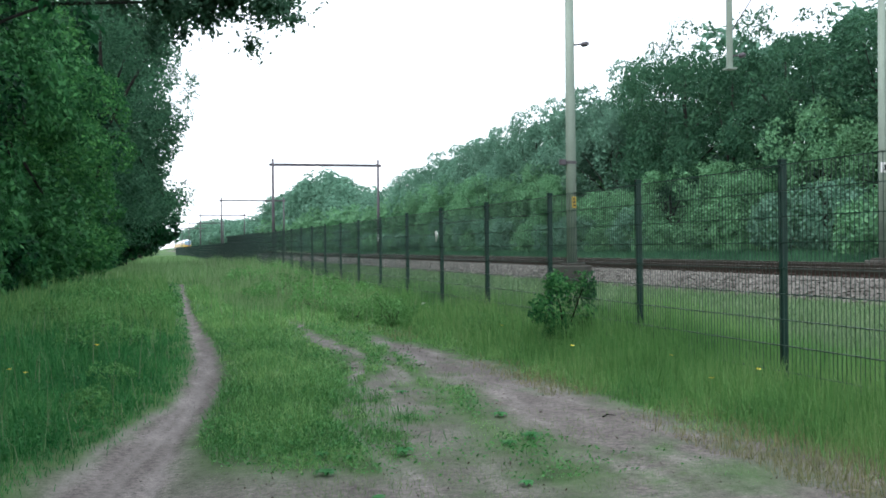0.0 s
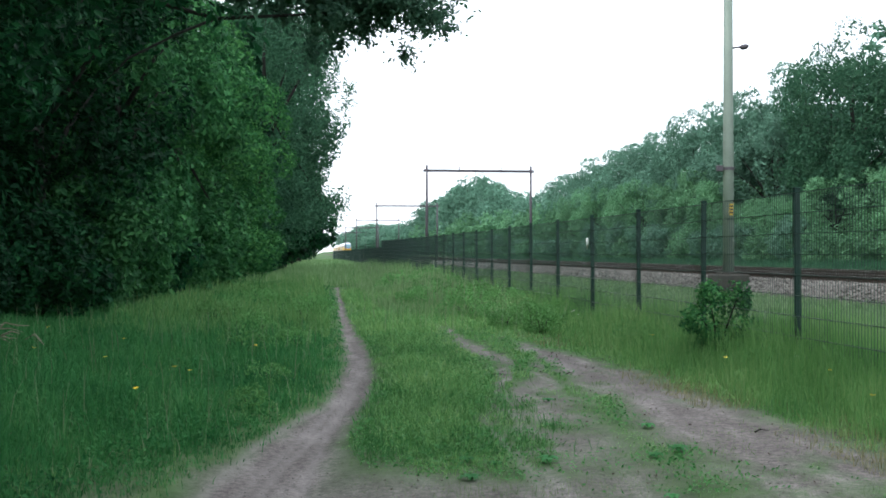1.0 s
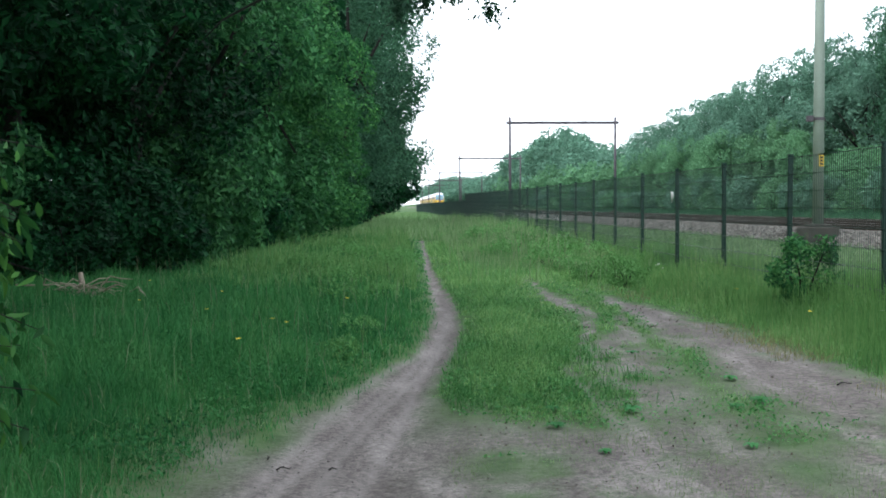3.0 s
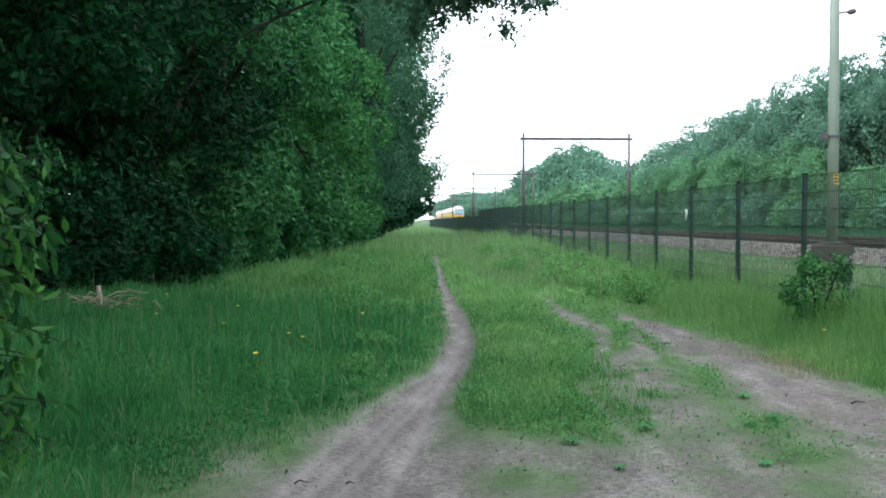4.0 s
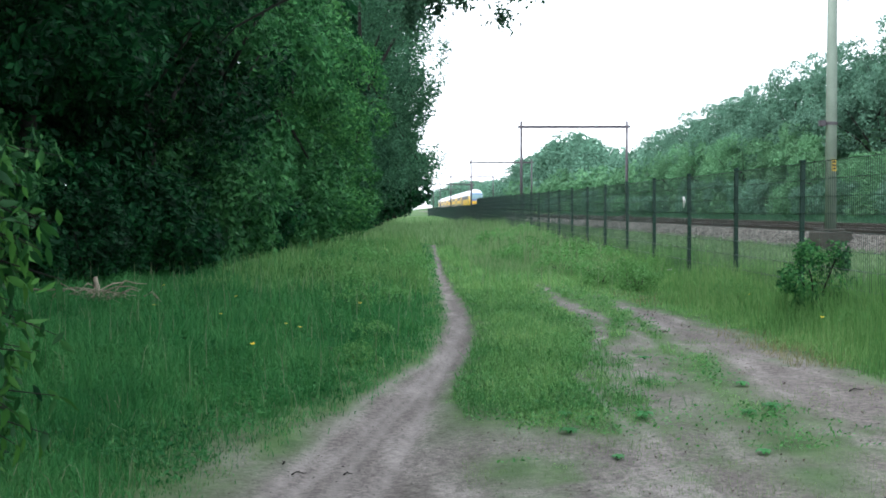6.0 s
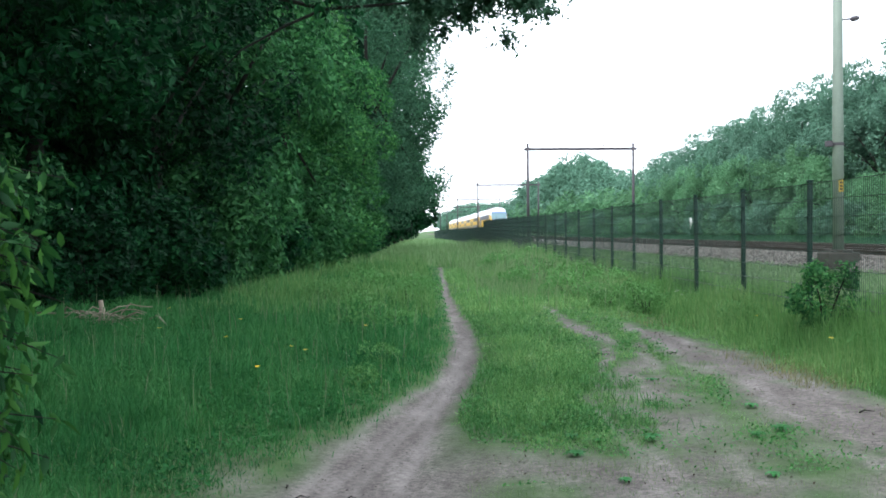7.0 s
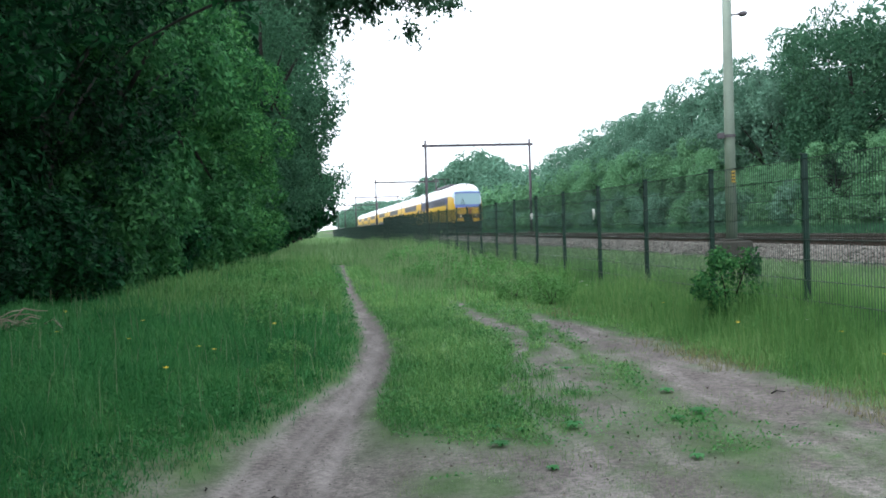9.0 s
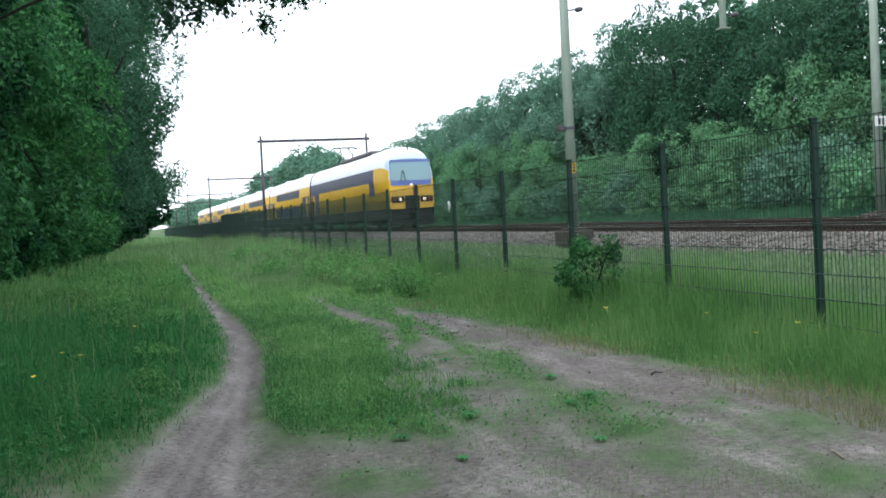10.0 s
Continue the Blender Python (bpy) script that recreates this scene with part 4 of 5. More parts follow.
def make_right_wood():
    lab = "grey-green broadleaf tree beyond the railway"
    protos = {
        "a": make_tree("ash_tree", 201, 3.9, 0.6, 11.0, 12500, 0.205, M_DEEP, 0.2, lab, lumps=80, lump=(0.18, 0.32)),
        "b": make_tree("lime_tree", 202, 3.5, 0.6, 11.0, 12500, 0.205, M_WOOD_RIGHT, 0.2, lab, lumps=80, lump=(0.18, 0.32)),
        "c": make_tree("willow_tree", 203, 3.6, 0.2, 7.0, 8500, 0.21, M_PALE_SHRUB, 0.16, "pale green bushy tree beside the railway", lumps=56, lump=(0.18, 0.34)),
        "f": make_tree("ash_tree", 204, 3.9, 0.4, 11.0, 1900, 0.54, M_WOOD_RIGHT, 0.2, "distant tree beyond the railway with haze in its leaf tone", lumps=50, lump=(0.2, 0.38)),
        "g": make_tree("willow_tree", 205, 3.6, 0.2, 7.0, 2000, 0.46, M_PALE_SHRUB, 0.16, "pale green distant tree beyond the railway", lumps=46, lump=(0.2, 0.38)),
    }
    rng = random.Random(7)
    tops = [(18, 13.2), (36, 13.4), (42, 13.6), (46, 13.2), (49, 13.4), (54, 14.3), (57, 14.5), (61, 14.7), (67, 13.5), (70, 13.1), (76, 14), (81, 13.2), (84, 12.4), (89, 11.9), (97, 12.2), (102, 12.2), (107, 11.9), (111, 11.4), (120, 11.6), (125, 11.0), (137, 9.6), (143, 8.8), (151, 9), (160, 11), (174, 14.5), (192, 15.6), (205, 15.8), (221, 15.6), (250, 14), (274, 11), (339, 10.5), (420, 13.5), (580, 17)]
    ty, tz = zip(*tops)
    spots = []
    y = 18.0
    while y < 900:
        step = 4.2 if y < 110 else 5.5 if y < 200 else 9.0 if y < 380 else 22
        h = float(np.interp(y, ty, tz))
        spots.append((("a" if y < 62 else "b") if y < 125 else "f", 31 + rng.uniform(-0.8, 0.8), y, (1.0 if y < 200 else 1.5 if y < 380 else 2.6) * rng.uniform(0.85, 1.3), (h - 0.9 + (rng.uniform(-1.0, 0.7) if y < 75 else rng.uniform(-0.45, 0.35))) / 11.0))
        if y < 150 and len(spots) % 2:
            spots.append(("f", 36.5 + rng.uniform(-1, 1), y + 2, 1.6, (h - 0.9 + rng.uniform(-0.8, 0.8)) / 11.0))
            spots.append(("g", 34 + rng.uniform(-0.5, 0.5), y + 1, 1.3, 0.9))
        y += step * rng.uniform(0.85, 1.15)
    y = 19.0
    while y < 260:
        spots.append(("c" if y < 115 else "g", 28.2 + rng.uniform(-0.5, 0.6), y, rng.uniform(0.65, 0.9) * (1 if y < 150 else 1.4), rng.uniform(0.75, 1.15) * (0.62 if 40 < y < 66 else 1)))
        y += (4.6 if y < 120 else 8) * rng.uniform(0.8, 1.2)
    repeat(protos, spots, "trees beyond the railway")
    lab = "low green shrub at the foot of the far trees"
    protos = {"d": make_bush("bramble_shrub", 211, 1.6, 2.2, 1700, 0.22, M_PALE_SHRUB, lab), "e": make_bush("thorn_shrub", 212, 1.5, 2.8, 1700, 0.22, M_WOOD_RIGHT, lab)}
    spots = []
    y = 22.0
    while y < 190:
        spots.append((rng.choice("de"), 25.9 + rng.uniform(-0.4, 0.5), y, rng.uniform(0.8, 1.2) * (1 if y < 100 else 1.5), rng.uniform(0.7, 1.2)))
        y += (3.2 if y < 100 else 6) * rng.uniform(0.8, 1.3)
    repeat(protos, spots, "shrubs beyond the railway")


# ---------------------------------------------------------------- railway
TRACK_X = (14.2, 18.3)
RAIL_TOP = 0.74


def make_ballast():
    xs = np.array([11.5, 11.85, 12.15, 12.45, 12.8, 13.5, 14.2, 14.9, 15.6, 16.25, 16.9, 17.6, 18.3, 19.0, 19.7, 20.1, 20.6, 21.4, 22.5])
    prof = np.array([0.12, 0.32, 0.47, 0.57, 0.59, 0.585, 0.58, 0.585, 0.59, 0.54, 0.59, 0.585, 0.58, 0.585, 0.59, 0.57, 0.5, 0.44, 0.3])
    ys = np.concatenate([np.arange(-40, 5, 2.0), np.arange(5, 70, 0.25), np.geomspace(70, 900, 60)])
    gx, gy = np.meshgrid(xs, ys)
    gz = np.broadcast_to(prof, gx.shape) + 0.05 * (lattice_noise(gx, gy, 3.0, 51) - 0.5)
    i = np.arange(gx.size).reshape(gx.shape)
    f = np.stack([i[:-1, :-1], i[:-1, 1:], i[1:, 1:], i[1:, :-1]], -1).reshape(-1, 4)
    tagged(new("ballast_bed", np_mesh("ballast_bed", np.stack([gx, gy, gz], -1).reshape(-1, 3), f, M_BALLAST, True)), "grey-brown ballast bed under two tracks", "ballast", kind="structure")
    rng = np.random.default_rng(52)
    n = 8000
    x = np.where(rng.random(n) < 0.75, 11.7 + 1.2 * rng.random(n), 15.3 + 2 * rng.random(n))
    y = 8 + 62 * rng.random(n) ** 1.5
    z = np.interp(x, xs, prof) + 0.01
    s = (0.03 + 0.035 * rng.random(n))[:, None, None]
    shape = np.array([(1, 0, 0), (0, 1, 0), (-1, 0, 0), (0, -1, 0), (0, 0, 0.8), (0, 0, -0.6)])
    v = np.stack([x, y, z], -1)[:, None, :] + (shape[None] * (0.7 + 0.6 * rng.random((n, 6, 1)))) * s
    k = np.arange(n)[:, None] * 6
    f = np.concatenate([k + np.array(t) for t in ((0, 1, 4), (1, 2, 4), (2, 3, 4), (3, 0, 4), (1, 0, 5), (2, 1, 5), (3, 2, 5), (0, 3, 5))])
    tagged(new("ballast_stones", np_mesh("ballast_stones", v.reshape(-1, 3), f, M_STONE)), "loose broken stones of the track ballast", "stones", kind="stuff")


def make_tracks():
    prof = [(-0.07, 0), (0.07, 0), (0.07, 0.015), (0.012, 0.035), (0.012, 0.115), (0.035, 0.125), (0.035, 0.155), (-0.035, 0.155), (-0.035, 0.125), (-0.012, 0.115), (-0.012, 0.035), (-0.07, 0.015)]
    ys = [-40, 0, 20, 40, 70, 120, 200, 320, 500, 900]
    bm = bmesh.new()
    rings = [[bm.verts.new((x, y, z)) for x, z in prof] for y in ys]
    for a, b in zip(rings, rings[1:]):
        for k in range(12):
            bm.faces.new((a[k], a[(k + 1) % 12], b[(k + 1) % 12], b[k]))
    bm.faces.new(rings[0])
    bm.faces.new(rings[-1])
    rail = bm_mesh("rail", bm, M_RAIL)
    head = box_mesh("rail_head", M_RAILTOP, -0.03, 0.03, -40, 900, 0.155, 0.159)
    sleeper = box_mesh("sleeper", M_CONCRETE, -1.25, 1.25, -0.13, 0.13, -0.18, 0.0, bevel=0.02)
    clip = box_mesh("rail_clip", M_RAIL, -0.12, 0.12, -0.06, 0.06, 0, 0.045, bevel=0.01)
    for cx in TRACK_X:
        t = tagged(new("railway_track"), "railway track with rusty rails on concrete sleepers", "railway track", "tracks")
        t.location = (cx, 0, RAIL_TOP - 0.157)
        for s in (-1, 1):
            r = part("rail", rail, t, "rust-brown steel rail", pose(s * 0.75, 0, 0))
            part("rail_head", head, r, "shiny worn rail head")
        for k in range(120):
            sl = part("sleeper", sleeper, t, at=pose(0, 6 + 0.6 * k, 0.02))
            if k < 60 and cx < 16:
                for s in (-1, 1):
                    part("rail_clip", clip, sl, at=pose(s * 0.75, 0, 0.0))


def make_portals():
    """Masts on both sides of the tracks with a beam across them."""
    MX, FX = 11.72, 22.35
    mast_l = tube_mesh("mast", M_MAST, [(0, 0, 0.2), (0, 0, 4), (0, 0, 9.9)], [0.155, 0.142, 0.115], 16)
    mast_thin = tube_mesh("mast", M_STEEL, [(0, 0, 0.2), (0, 0, 5), (0, 0, 10.2)], [0.15, 0.14, 0.12], 10)
    bm = bmesh.new()
    box(bm, -0.46, 0.46, -0.4, 0.4, 0.0, 0.5, 0.04)
    box(bm, -0.3, 0.3, -0.26, 0.26, 0.5, 0.56, 0.015)
    plinth = bm_mesh("plinth", bm, M_PLINTH)
    W = FX - MX
    bm = bmesh.new()
    box(bm, -0.35, W + 0.35, -0.07, 0.07, 0.02, 0.24)
    for z in (0.0, 0.2):
        box(bm, -0.35, W + 0.35, -0.09, -0.02, z, z + 0.06)
        box(bm, -0.35, W + 0.35, 0.02, 0.09, z, z + 0.06)
    n = 16
    for i in range(n):
        a, b = W * i / n, W * (i + 1) / n
        z0, z1 = (0.05, 0.21) if i % 2 else (0.21, 0.05)
        tube(bm, [(a, 0, z0), (b, 0, z1)], [0.022, 0.022], 5)
    beam = bm_mesh("beam", bm, M_STEEL)
    bm = bmesh.new()
    tube(bm, [(0, 0, 0), (0, 0, 0.14), (0, 0, 0.15), (0, 0, 0.2), (0, 0, 0.21), (0, 0, 0.3)], [0.03, 0.03, 0.08, 0.08, 0.03, 0.03], 10)
    tube(bm, [(-0.35, 0, 0.3), (0.35, 0, 0.32)], [0.02, 0.02], 6)
    insul = bm_mesh("insulator", bm, M_PORCELAIN, True)
    bm = bmesh.new()
    tube(bm, [(0, 0, 0), (0, 0, 3.2)], [0.1, 0.1], 8)
    box(bm, -0.16, 0.16, -0.16, 0.16, -0.03, 0.02)
    drop = bm_mesh("drop_post", bm, M_MAST)
    bm = bmesh.new()
    tube(bm, [(0, 0, 0), (0.42, 0, 0.06)], [0.025, 0.025], 6)
    tube(bm, [(0.26, 0, 0.0), (0.30, 0, 0.02), (0.44, 0, 0.06), (0.5, 0, 0.07)], [0.03, 0.075, 0.075, 0.03], 8)
    arm = bm_mesh("arm_insulator", bm, M_STEEL, True)
    brace = tube_mesh("brace", M_STEEL, [(0, 0, 1.1), (0.9, 0, 2.4)], [0.02, 0.02], 6)
    bm = bmesh.new()
    tube(bm, [(0, 0, -0.04), (0, 0, 0.04)], [0.165, 0.165], 14)
    box(bm, -0.34, -0.17, -0.07, 0.07, -0.07, 0.09, 0.01)
    clamp = bm_mesh("clamp_box", bm, M_STEEL)
    bm = bmesh.new()
    tube(bm, [(0, 0, 0.1), (0.0, 0, 3.4)], [0.03, 0.03], 6)
    conduit = bm_mesh("cable_conduit", bm, M_STEEL)
    for k, y in enumerate((28.1, 104.2, 182.6, 262, 340, 418)):
        t = tagged(new("catenary_portal"), "tall grey steel portal carrying the overhead line over both tracks", "catenary portal", "portals over the tracks")
        t.location = (MX, y, 0)
        near = k == 0
        m1 = part("mast", mast_l if near else mast_thin, t, "pale grey-green tubular steel mast" if near else "", pose(0, 0, 0.5 if near else 0))
        m2 = part("mast", mast_l if near else mast_thin, t, "", pose(W, 0, 0.5 if near else 0))
        for x in (0, W):
            part("plinth", plinth, t, "dark weathered concrete footing", pose(x, 0, 0.24))
        part("beam", beam, t, "brown-grey lattice beam", pose(0, 0, 9.5))
        for x in (3.3, 7.6):
            part("insulator", insul, t, at=pose(x, 0, 9.76))
        if near:
            d = part("drop_post", drop, t, "post hanging from the beam between the tracks", pose(5.2, 0, 6.6))
            part("arm_insulator", arm, d, at=pose(0.05, 0, 0.38))
            part("brace", brace, d, at=pose(0.05, 0, 0))
        if near:
            part("arm_insulator", arm, m1, at=pose(0.1, 0, 6.6))
            part("clamp_box", clamp, m1, "dark clamp with a small box", pose(0, 0, 3.2))
            part("cable_conduit", conduit, m2, at=pose(0.2, 0, 0.2))
            tag = part("tag", box_mesh("tag", M_YELLOWTAG, -0.06, 0.06, -0.165, -0.147, -0.16, 0.16), m1, "small yellow tag with dark marks", pose(0.02, 0, 2.05))
            for z in (-0.09, 0.0, 0.09):
                part("mark", box_mesh("mark", M_BLACK, -0.04, 0.04, -0.169, -0.165, z - 0.025, z + 0.025), tag)
            plate = part("plate", box_mesh("plate", M_WHITE, -0.24, 0.2, -0.17, -0.14, -0.16, 0.16, bevel=0.01), m2, "white plate with dark marks", pose(0.02, 0, 3.15))
            for x in (-0.12, 0.02):
                part("mark", box_mesh("mark", M_BLACK, x, x + 0.08, -0.175, -0.17, -0.1, 0.1), plate)
        if k == 1:
            part("plate", box_mesh("plate", M_WHITE, -0.14, 0.14, -0.17, -0.15, -0.3, 0.3), m2, "small white plate", pose(0, 0, 2.3))


# ---------------------------------------------------------------- fence
def make_fence():
    f = tagged(new("wire_fence"), "long dark green welded mesh fence on steel posts", "fence")
    f.location = (4.75, 0, 0)
    bm = bmesh.new()
    box(bm, -0.03, 0.03, -0.02, 0.02, -0.3, 1.96, 0.004)
    box(bm, -0.034, 0.034, -0.024, 0.024, 1.96, 1.975, 0.003)
    post = bm_mesh("post", bm, M_FENCE)
    bm = bmesh.new()
    r = 0.0021
    for i in range(50):
        y = 0.025 + i * 0.05
        a = [bm.verts.new((-0.044 + dx, y + dy, z)) for z in (0.12, 1.93) for dx, dy in ((-r, -r), (r, -r), (r, r), (-r, r))]
        for k in range(4):
            bm.faces.new((a[k], a[(k + 1) % 4], a[4 + (k + 1) % 4], a[4 + k]))
    for j in range(10):
        z = 0.12 + j * 0.2
        for dx in (-0.050, -0.038):
            a = [bm.verts.new((dx + ex, y, z + ez)) for y in (0.0, 2.5) for ex, ez in ((-0.0035, -0.0035), (0.0035, -0.0035), (0.0035, 0.0035), (-0.0035, 0.0035))]
            for k in range(4):
                bm.faces.new((a[k], a[(k + 1) % 4], a[4 + (k + 1) % 4], a[4 + k]))
    panel = bm_mesh("mesh_panel", bm, M_WIRE)
    rng = random.Random(5)
    for k in range(92):
        y = -0.34 + 2.5 * (k - 1)
        dz = -0.02 + 0.02 * rng.random() + (-0.2 if y > 68 else 0.22 * min(1, max(0, (y - 25) / 43)))
        p = part("post", post, f, at=pose(0.004 * k, y, dz, rng.uniform(-0.4, 0.4), rng.uniform(-0.4, 0.4)))
        part("mesh_panel", panel, f, at=pose(0.004 * k, y, dz))
    scrap = bmesh.new()
    for i in range(7):
        tube(scrap, [(0.01 * math.sin(i), 0.03 * i - 0.1, 0), (0.02, 0.03 * i - 0.1 + 0.02 * math.sin(2 * i), -0.12 - 0.03 * (i % 3)), (0.0, 0.02 * i - 0.07, -0.26 - 0.05 * (i % 2))], [0.012, 0.02, 0.006], 5)
    s = new("plastic_scrap", bm_mesh("plastic_scrap", scrap, M_WHITE, True))
    s.location = (4.70, 17.25, 1.58)
    s.scale = (0.6, 0.5, 0.6)
    tagged(s, "torn scrap of white plastic caught on the fence", "plastic scrap")


# ---------------------------------------------------------------- train
CAR = 26.4
SECTION = [(1.26, 0.42), (1.34, 0.62), (1.36, 0.9), (1.40, 1.15), (1.40, 2.75), (1.39, 3.0), (1.35, 3.5), (1.28, 3.95), (1.1, 4.32), (0.82, 4.53), (0.42, 4.64), (0.0, 4.67)]


def shell(name, mat, y_list, lo, hi, shape, side=0):
    """The skin of a coach between two heights, along y; shape(y, x, z) moves its points."""
    pts = [(x, z) for x, z in SECTION if lo - 1e-6 <= z <= hi + 1e-6]
    full = pts
    left = [(-x, z) for x, z in full]
    if hi > 4.6:
        runs = [full + [q for q in reversed(left) if q[0] < -1e-6]]
    elif side:
        runs = [full if side > 0 else left]
    else:
        runs = [list(reversed(left)) + full]
    bm = bmesh.new()
    for run in runs:
        prev = None
        for y in y_list:
            cur = [bm.verts.new(shape(y, x, z)) for x, z in run]
            if prev:
                for a in range(len(run) - 1):
                    bm.faces.new((prev[a], prev[a + 1], cur[a + 1], cur[a]))
            prev = cur
    return bm_mesh(name, bm, mat, True)


def straight(y, x, z):
    return (x, y, z)


def nose(y, x, z):
    """The rounded cab end: roof drops and sides draw in towards the front."""
    zt = np.interp(y, [0, 0.35, 0.8, 1.4, 2.2], [3.95, 4.25, 4.47, 4.62, 4.67])
    zz = z if z <= 2.75 else 2.75 + (z - 2.75) * (zt - 2.75) / (4.67 - 2.75)
    k = np.interp(y, [0, 0.25, 0.7, 1.6], [0.9, 0.955, 0.985, 1.0])
    back = max(0, 1 - y / 2.2) * 0.11 * max(0, zz - 1.6)
    return (x * k, y + back, zz)


def make_train():
    t = tagged(new("passenger_train"), "yellow and blue double-deck passenger train with pale roof", "train")
    ends = [0.25, CAR - 0.25]
    lower = shell("carriage", M_YELLOW, ends, 1.15, 2.75, straight)
    under = shell("underframe", M_UNDER, [0.6, CAR - 0.3], 0.42, 1.15, straight)
    uppers = {s: shell("upper_side", M_YELLOW, ends, 2.75, 3.5, straight, s) for s in (-1, 1)}
    strip = box_mesh("window_strip", M_BLUE, -0.008, 0.008, -7.4, 7.4, -0.3, 0.34)
    roof = shell("roof", M_ROOF, ends, 3.5, 4.67, straight)
    bm = bmesh.new()
    for y in ends:
        vs = [bm.verts.new((x, y, z)) for x, z in SECTION] + [bm.verts.new((-x, y, z)) for x, z in reversed(SECTION[:-1])]
        bm.faces.new(vs)
    box(bm, -0.85, 0.85, -0.25, 0.25, 0.9, 3.3)
    caps = bm_mesh("end_wall", bm, M_UNDER)
    pane = box_mesh("pane", M_GLASS, -0.006, 0.006, -0.62, 0.62, -0.27, 0.27)
    low_band = box_mesh("lower_band", M_BLUE, -0.004, 0.004, -7.6, 7.6, -0.42, 0.42)
    door = box_mesh("door", M_BLUE, -0.006, 0.006, -1.75, 1.75, -0.5, 1.05)
    leaf = box_mesh("door_leaf", M_YELLOW, -0.004, 0.004, -0.42, 0.42, -0.48, 0.95)
    bm = bmesh.new()
    for s in (-1, 1):
        box(bm, s * 1.02 - 0.08, s * 1.02 + 0.08, -1.75, 1.75, 0.35, 0.62, 0.03)
        for q in (-1.25, 1.25):
            box(bm, s * 1.02 - 0.13, s * 1.02 + 0.13, q - 0.2, q + 0.2, 0.28, 0.66, 0.03)
    box(bm, -1.0, 1.0, -0.3, 0.3, 0.4, 0.6, 0.03)
    bogie = bm_mesh("bogie", bm, M_UNDER)
    wheel = tube_mesh("wheel", M_RAIL, [(-0.06, 0, 0), (-0.03, 0, 0), (0.06, 0, 0)], [0.49, 0.46, 0.455], 18)
    fairing = box_mesh("roof_unit", M_STEEL, -0.95, 0.95, -4.5, 4.5, 4.42, 4.78, bevel=0.12)
    vent = box_mesh("roof_vent", M_ROOF, -0.55, 0.55, -1.1, 1.1, 4.6, 4.74, bevel=0.05)
    for c in range(7):
        off = c * CAR
        if c == 0:
            cab_y = [0, 0.12, 0.35, 0.6, 0.9, 1.4, 1.8, 2.2, 3.4]
            body = part("carriage", shell("carriage", M_YELLOW, cab_y + [CAR - 0.25], 1.15, 2.75, nose), t, "leading coach, yellow with a blue window band", pose(0, off, 0))
            for s in (-1, 1):
                part("cab_side", shell("cab_side", M_YELLOW, cab_y, 2.75, 3.5, nose, s), body)
                part("window_band", shell("window_band", M_BLUE, [3.4, CAR - 0.25], 2.75, 3.5, straight, s), body, "dark blue window band")
                part("band_step", box_mesh("band_step", M_BLUE, -0.006, 0.006, -0.65, 0.65, -0.42, 0.4), body, "blue door field behind the cab", pose(s * 1.403, 3.9, 2.37))
            part("roof", shell("roof", M_ROOF, cab_y[3:] + [CAR - 0.25], 3.5, 4.67, nose), body, "pale silver roof")
            part("roof_dome", shell("roof_dome", M_DOME, cab_y[:4], 3.5, 4.67, nose), body, "pale blue-grey dome above the windscreen")
            make_face(body)
            part("roof_unit", fairing, body, "grey equipment fairing", pose(0, 10.5, 0))
            make_pantograph(body)
        else:
            body = part("carriage", lower, t, "", pose(0, off, 0))
            for s in (-1, 1):
                part("upper_side", uppers[s], body)
                part("window_strip", strip, body, "dark blue upper window strip", pose(s * 1.384, 13.2, 3.1, 0, -s * 4.5))
            part("roof", roof, body, "pale silver roof")
            for y in (7, 19):
                part("roof_vent", vent, body, at=pose(0, y, 0))
        part("underframe", under, body, "grimy dark underframe")
        part("end_wall", caps, body, at=pose(0, 0, 0) if c else pose(0, CAR - 0.25, 0) @ Matrix.Diagonal((0.97, 0.004, 0.97, 1)))
        for s in (-1, 1):
            for k in range(7 if c else 9):
                y = 7.4 + k * 1.95 if c else 6.6 + k * 1.95
                part("pane", pane, body, at=pose(s * (1.392 if c else 1.378), y, 3.12, 0, -s * 4.5))
            if c:
                part("lower_band", low_band, body, "dark blue lower window band", pose(s * 1.403, 13.2, 1.62))
                for k in range(7):
                    part("pane", pane, body, at=pose(s * 1.408, 7.4 + k * 1.95, 1.62))
            for y in ((2.3, CAR - 2.3) if c else (CAR - 2.3,)):
                d = part("door", door, body, "dark blue door area", pose(s * 1.402, y, 1.7))
                part("door_leaf", leaf, d, at=pose(s * 0.008, -0.5 if y < 9 else 0.5, 0))
        for y in (4.0, CAR - 4.0):
            part("bogie", bogie, body, "grimy bogie", pose(0, y, 0))
            for q in (-1.25, 1.25):
                for s in (-1, 1):
                    part("wheel", wheel, body, at=pose(s * 0.75, y + q, 0.46))
    return t


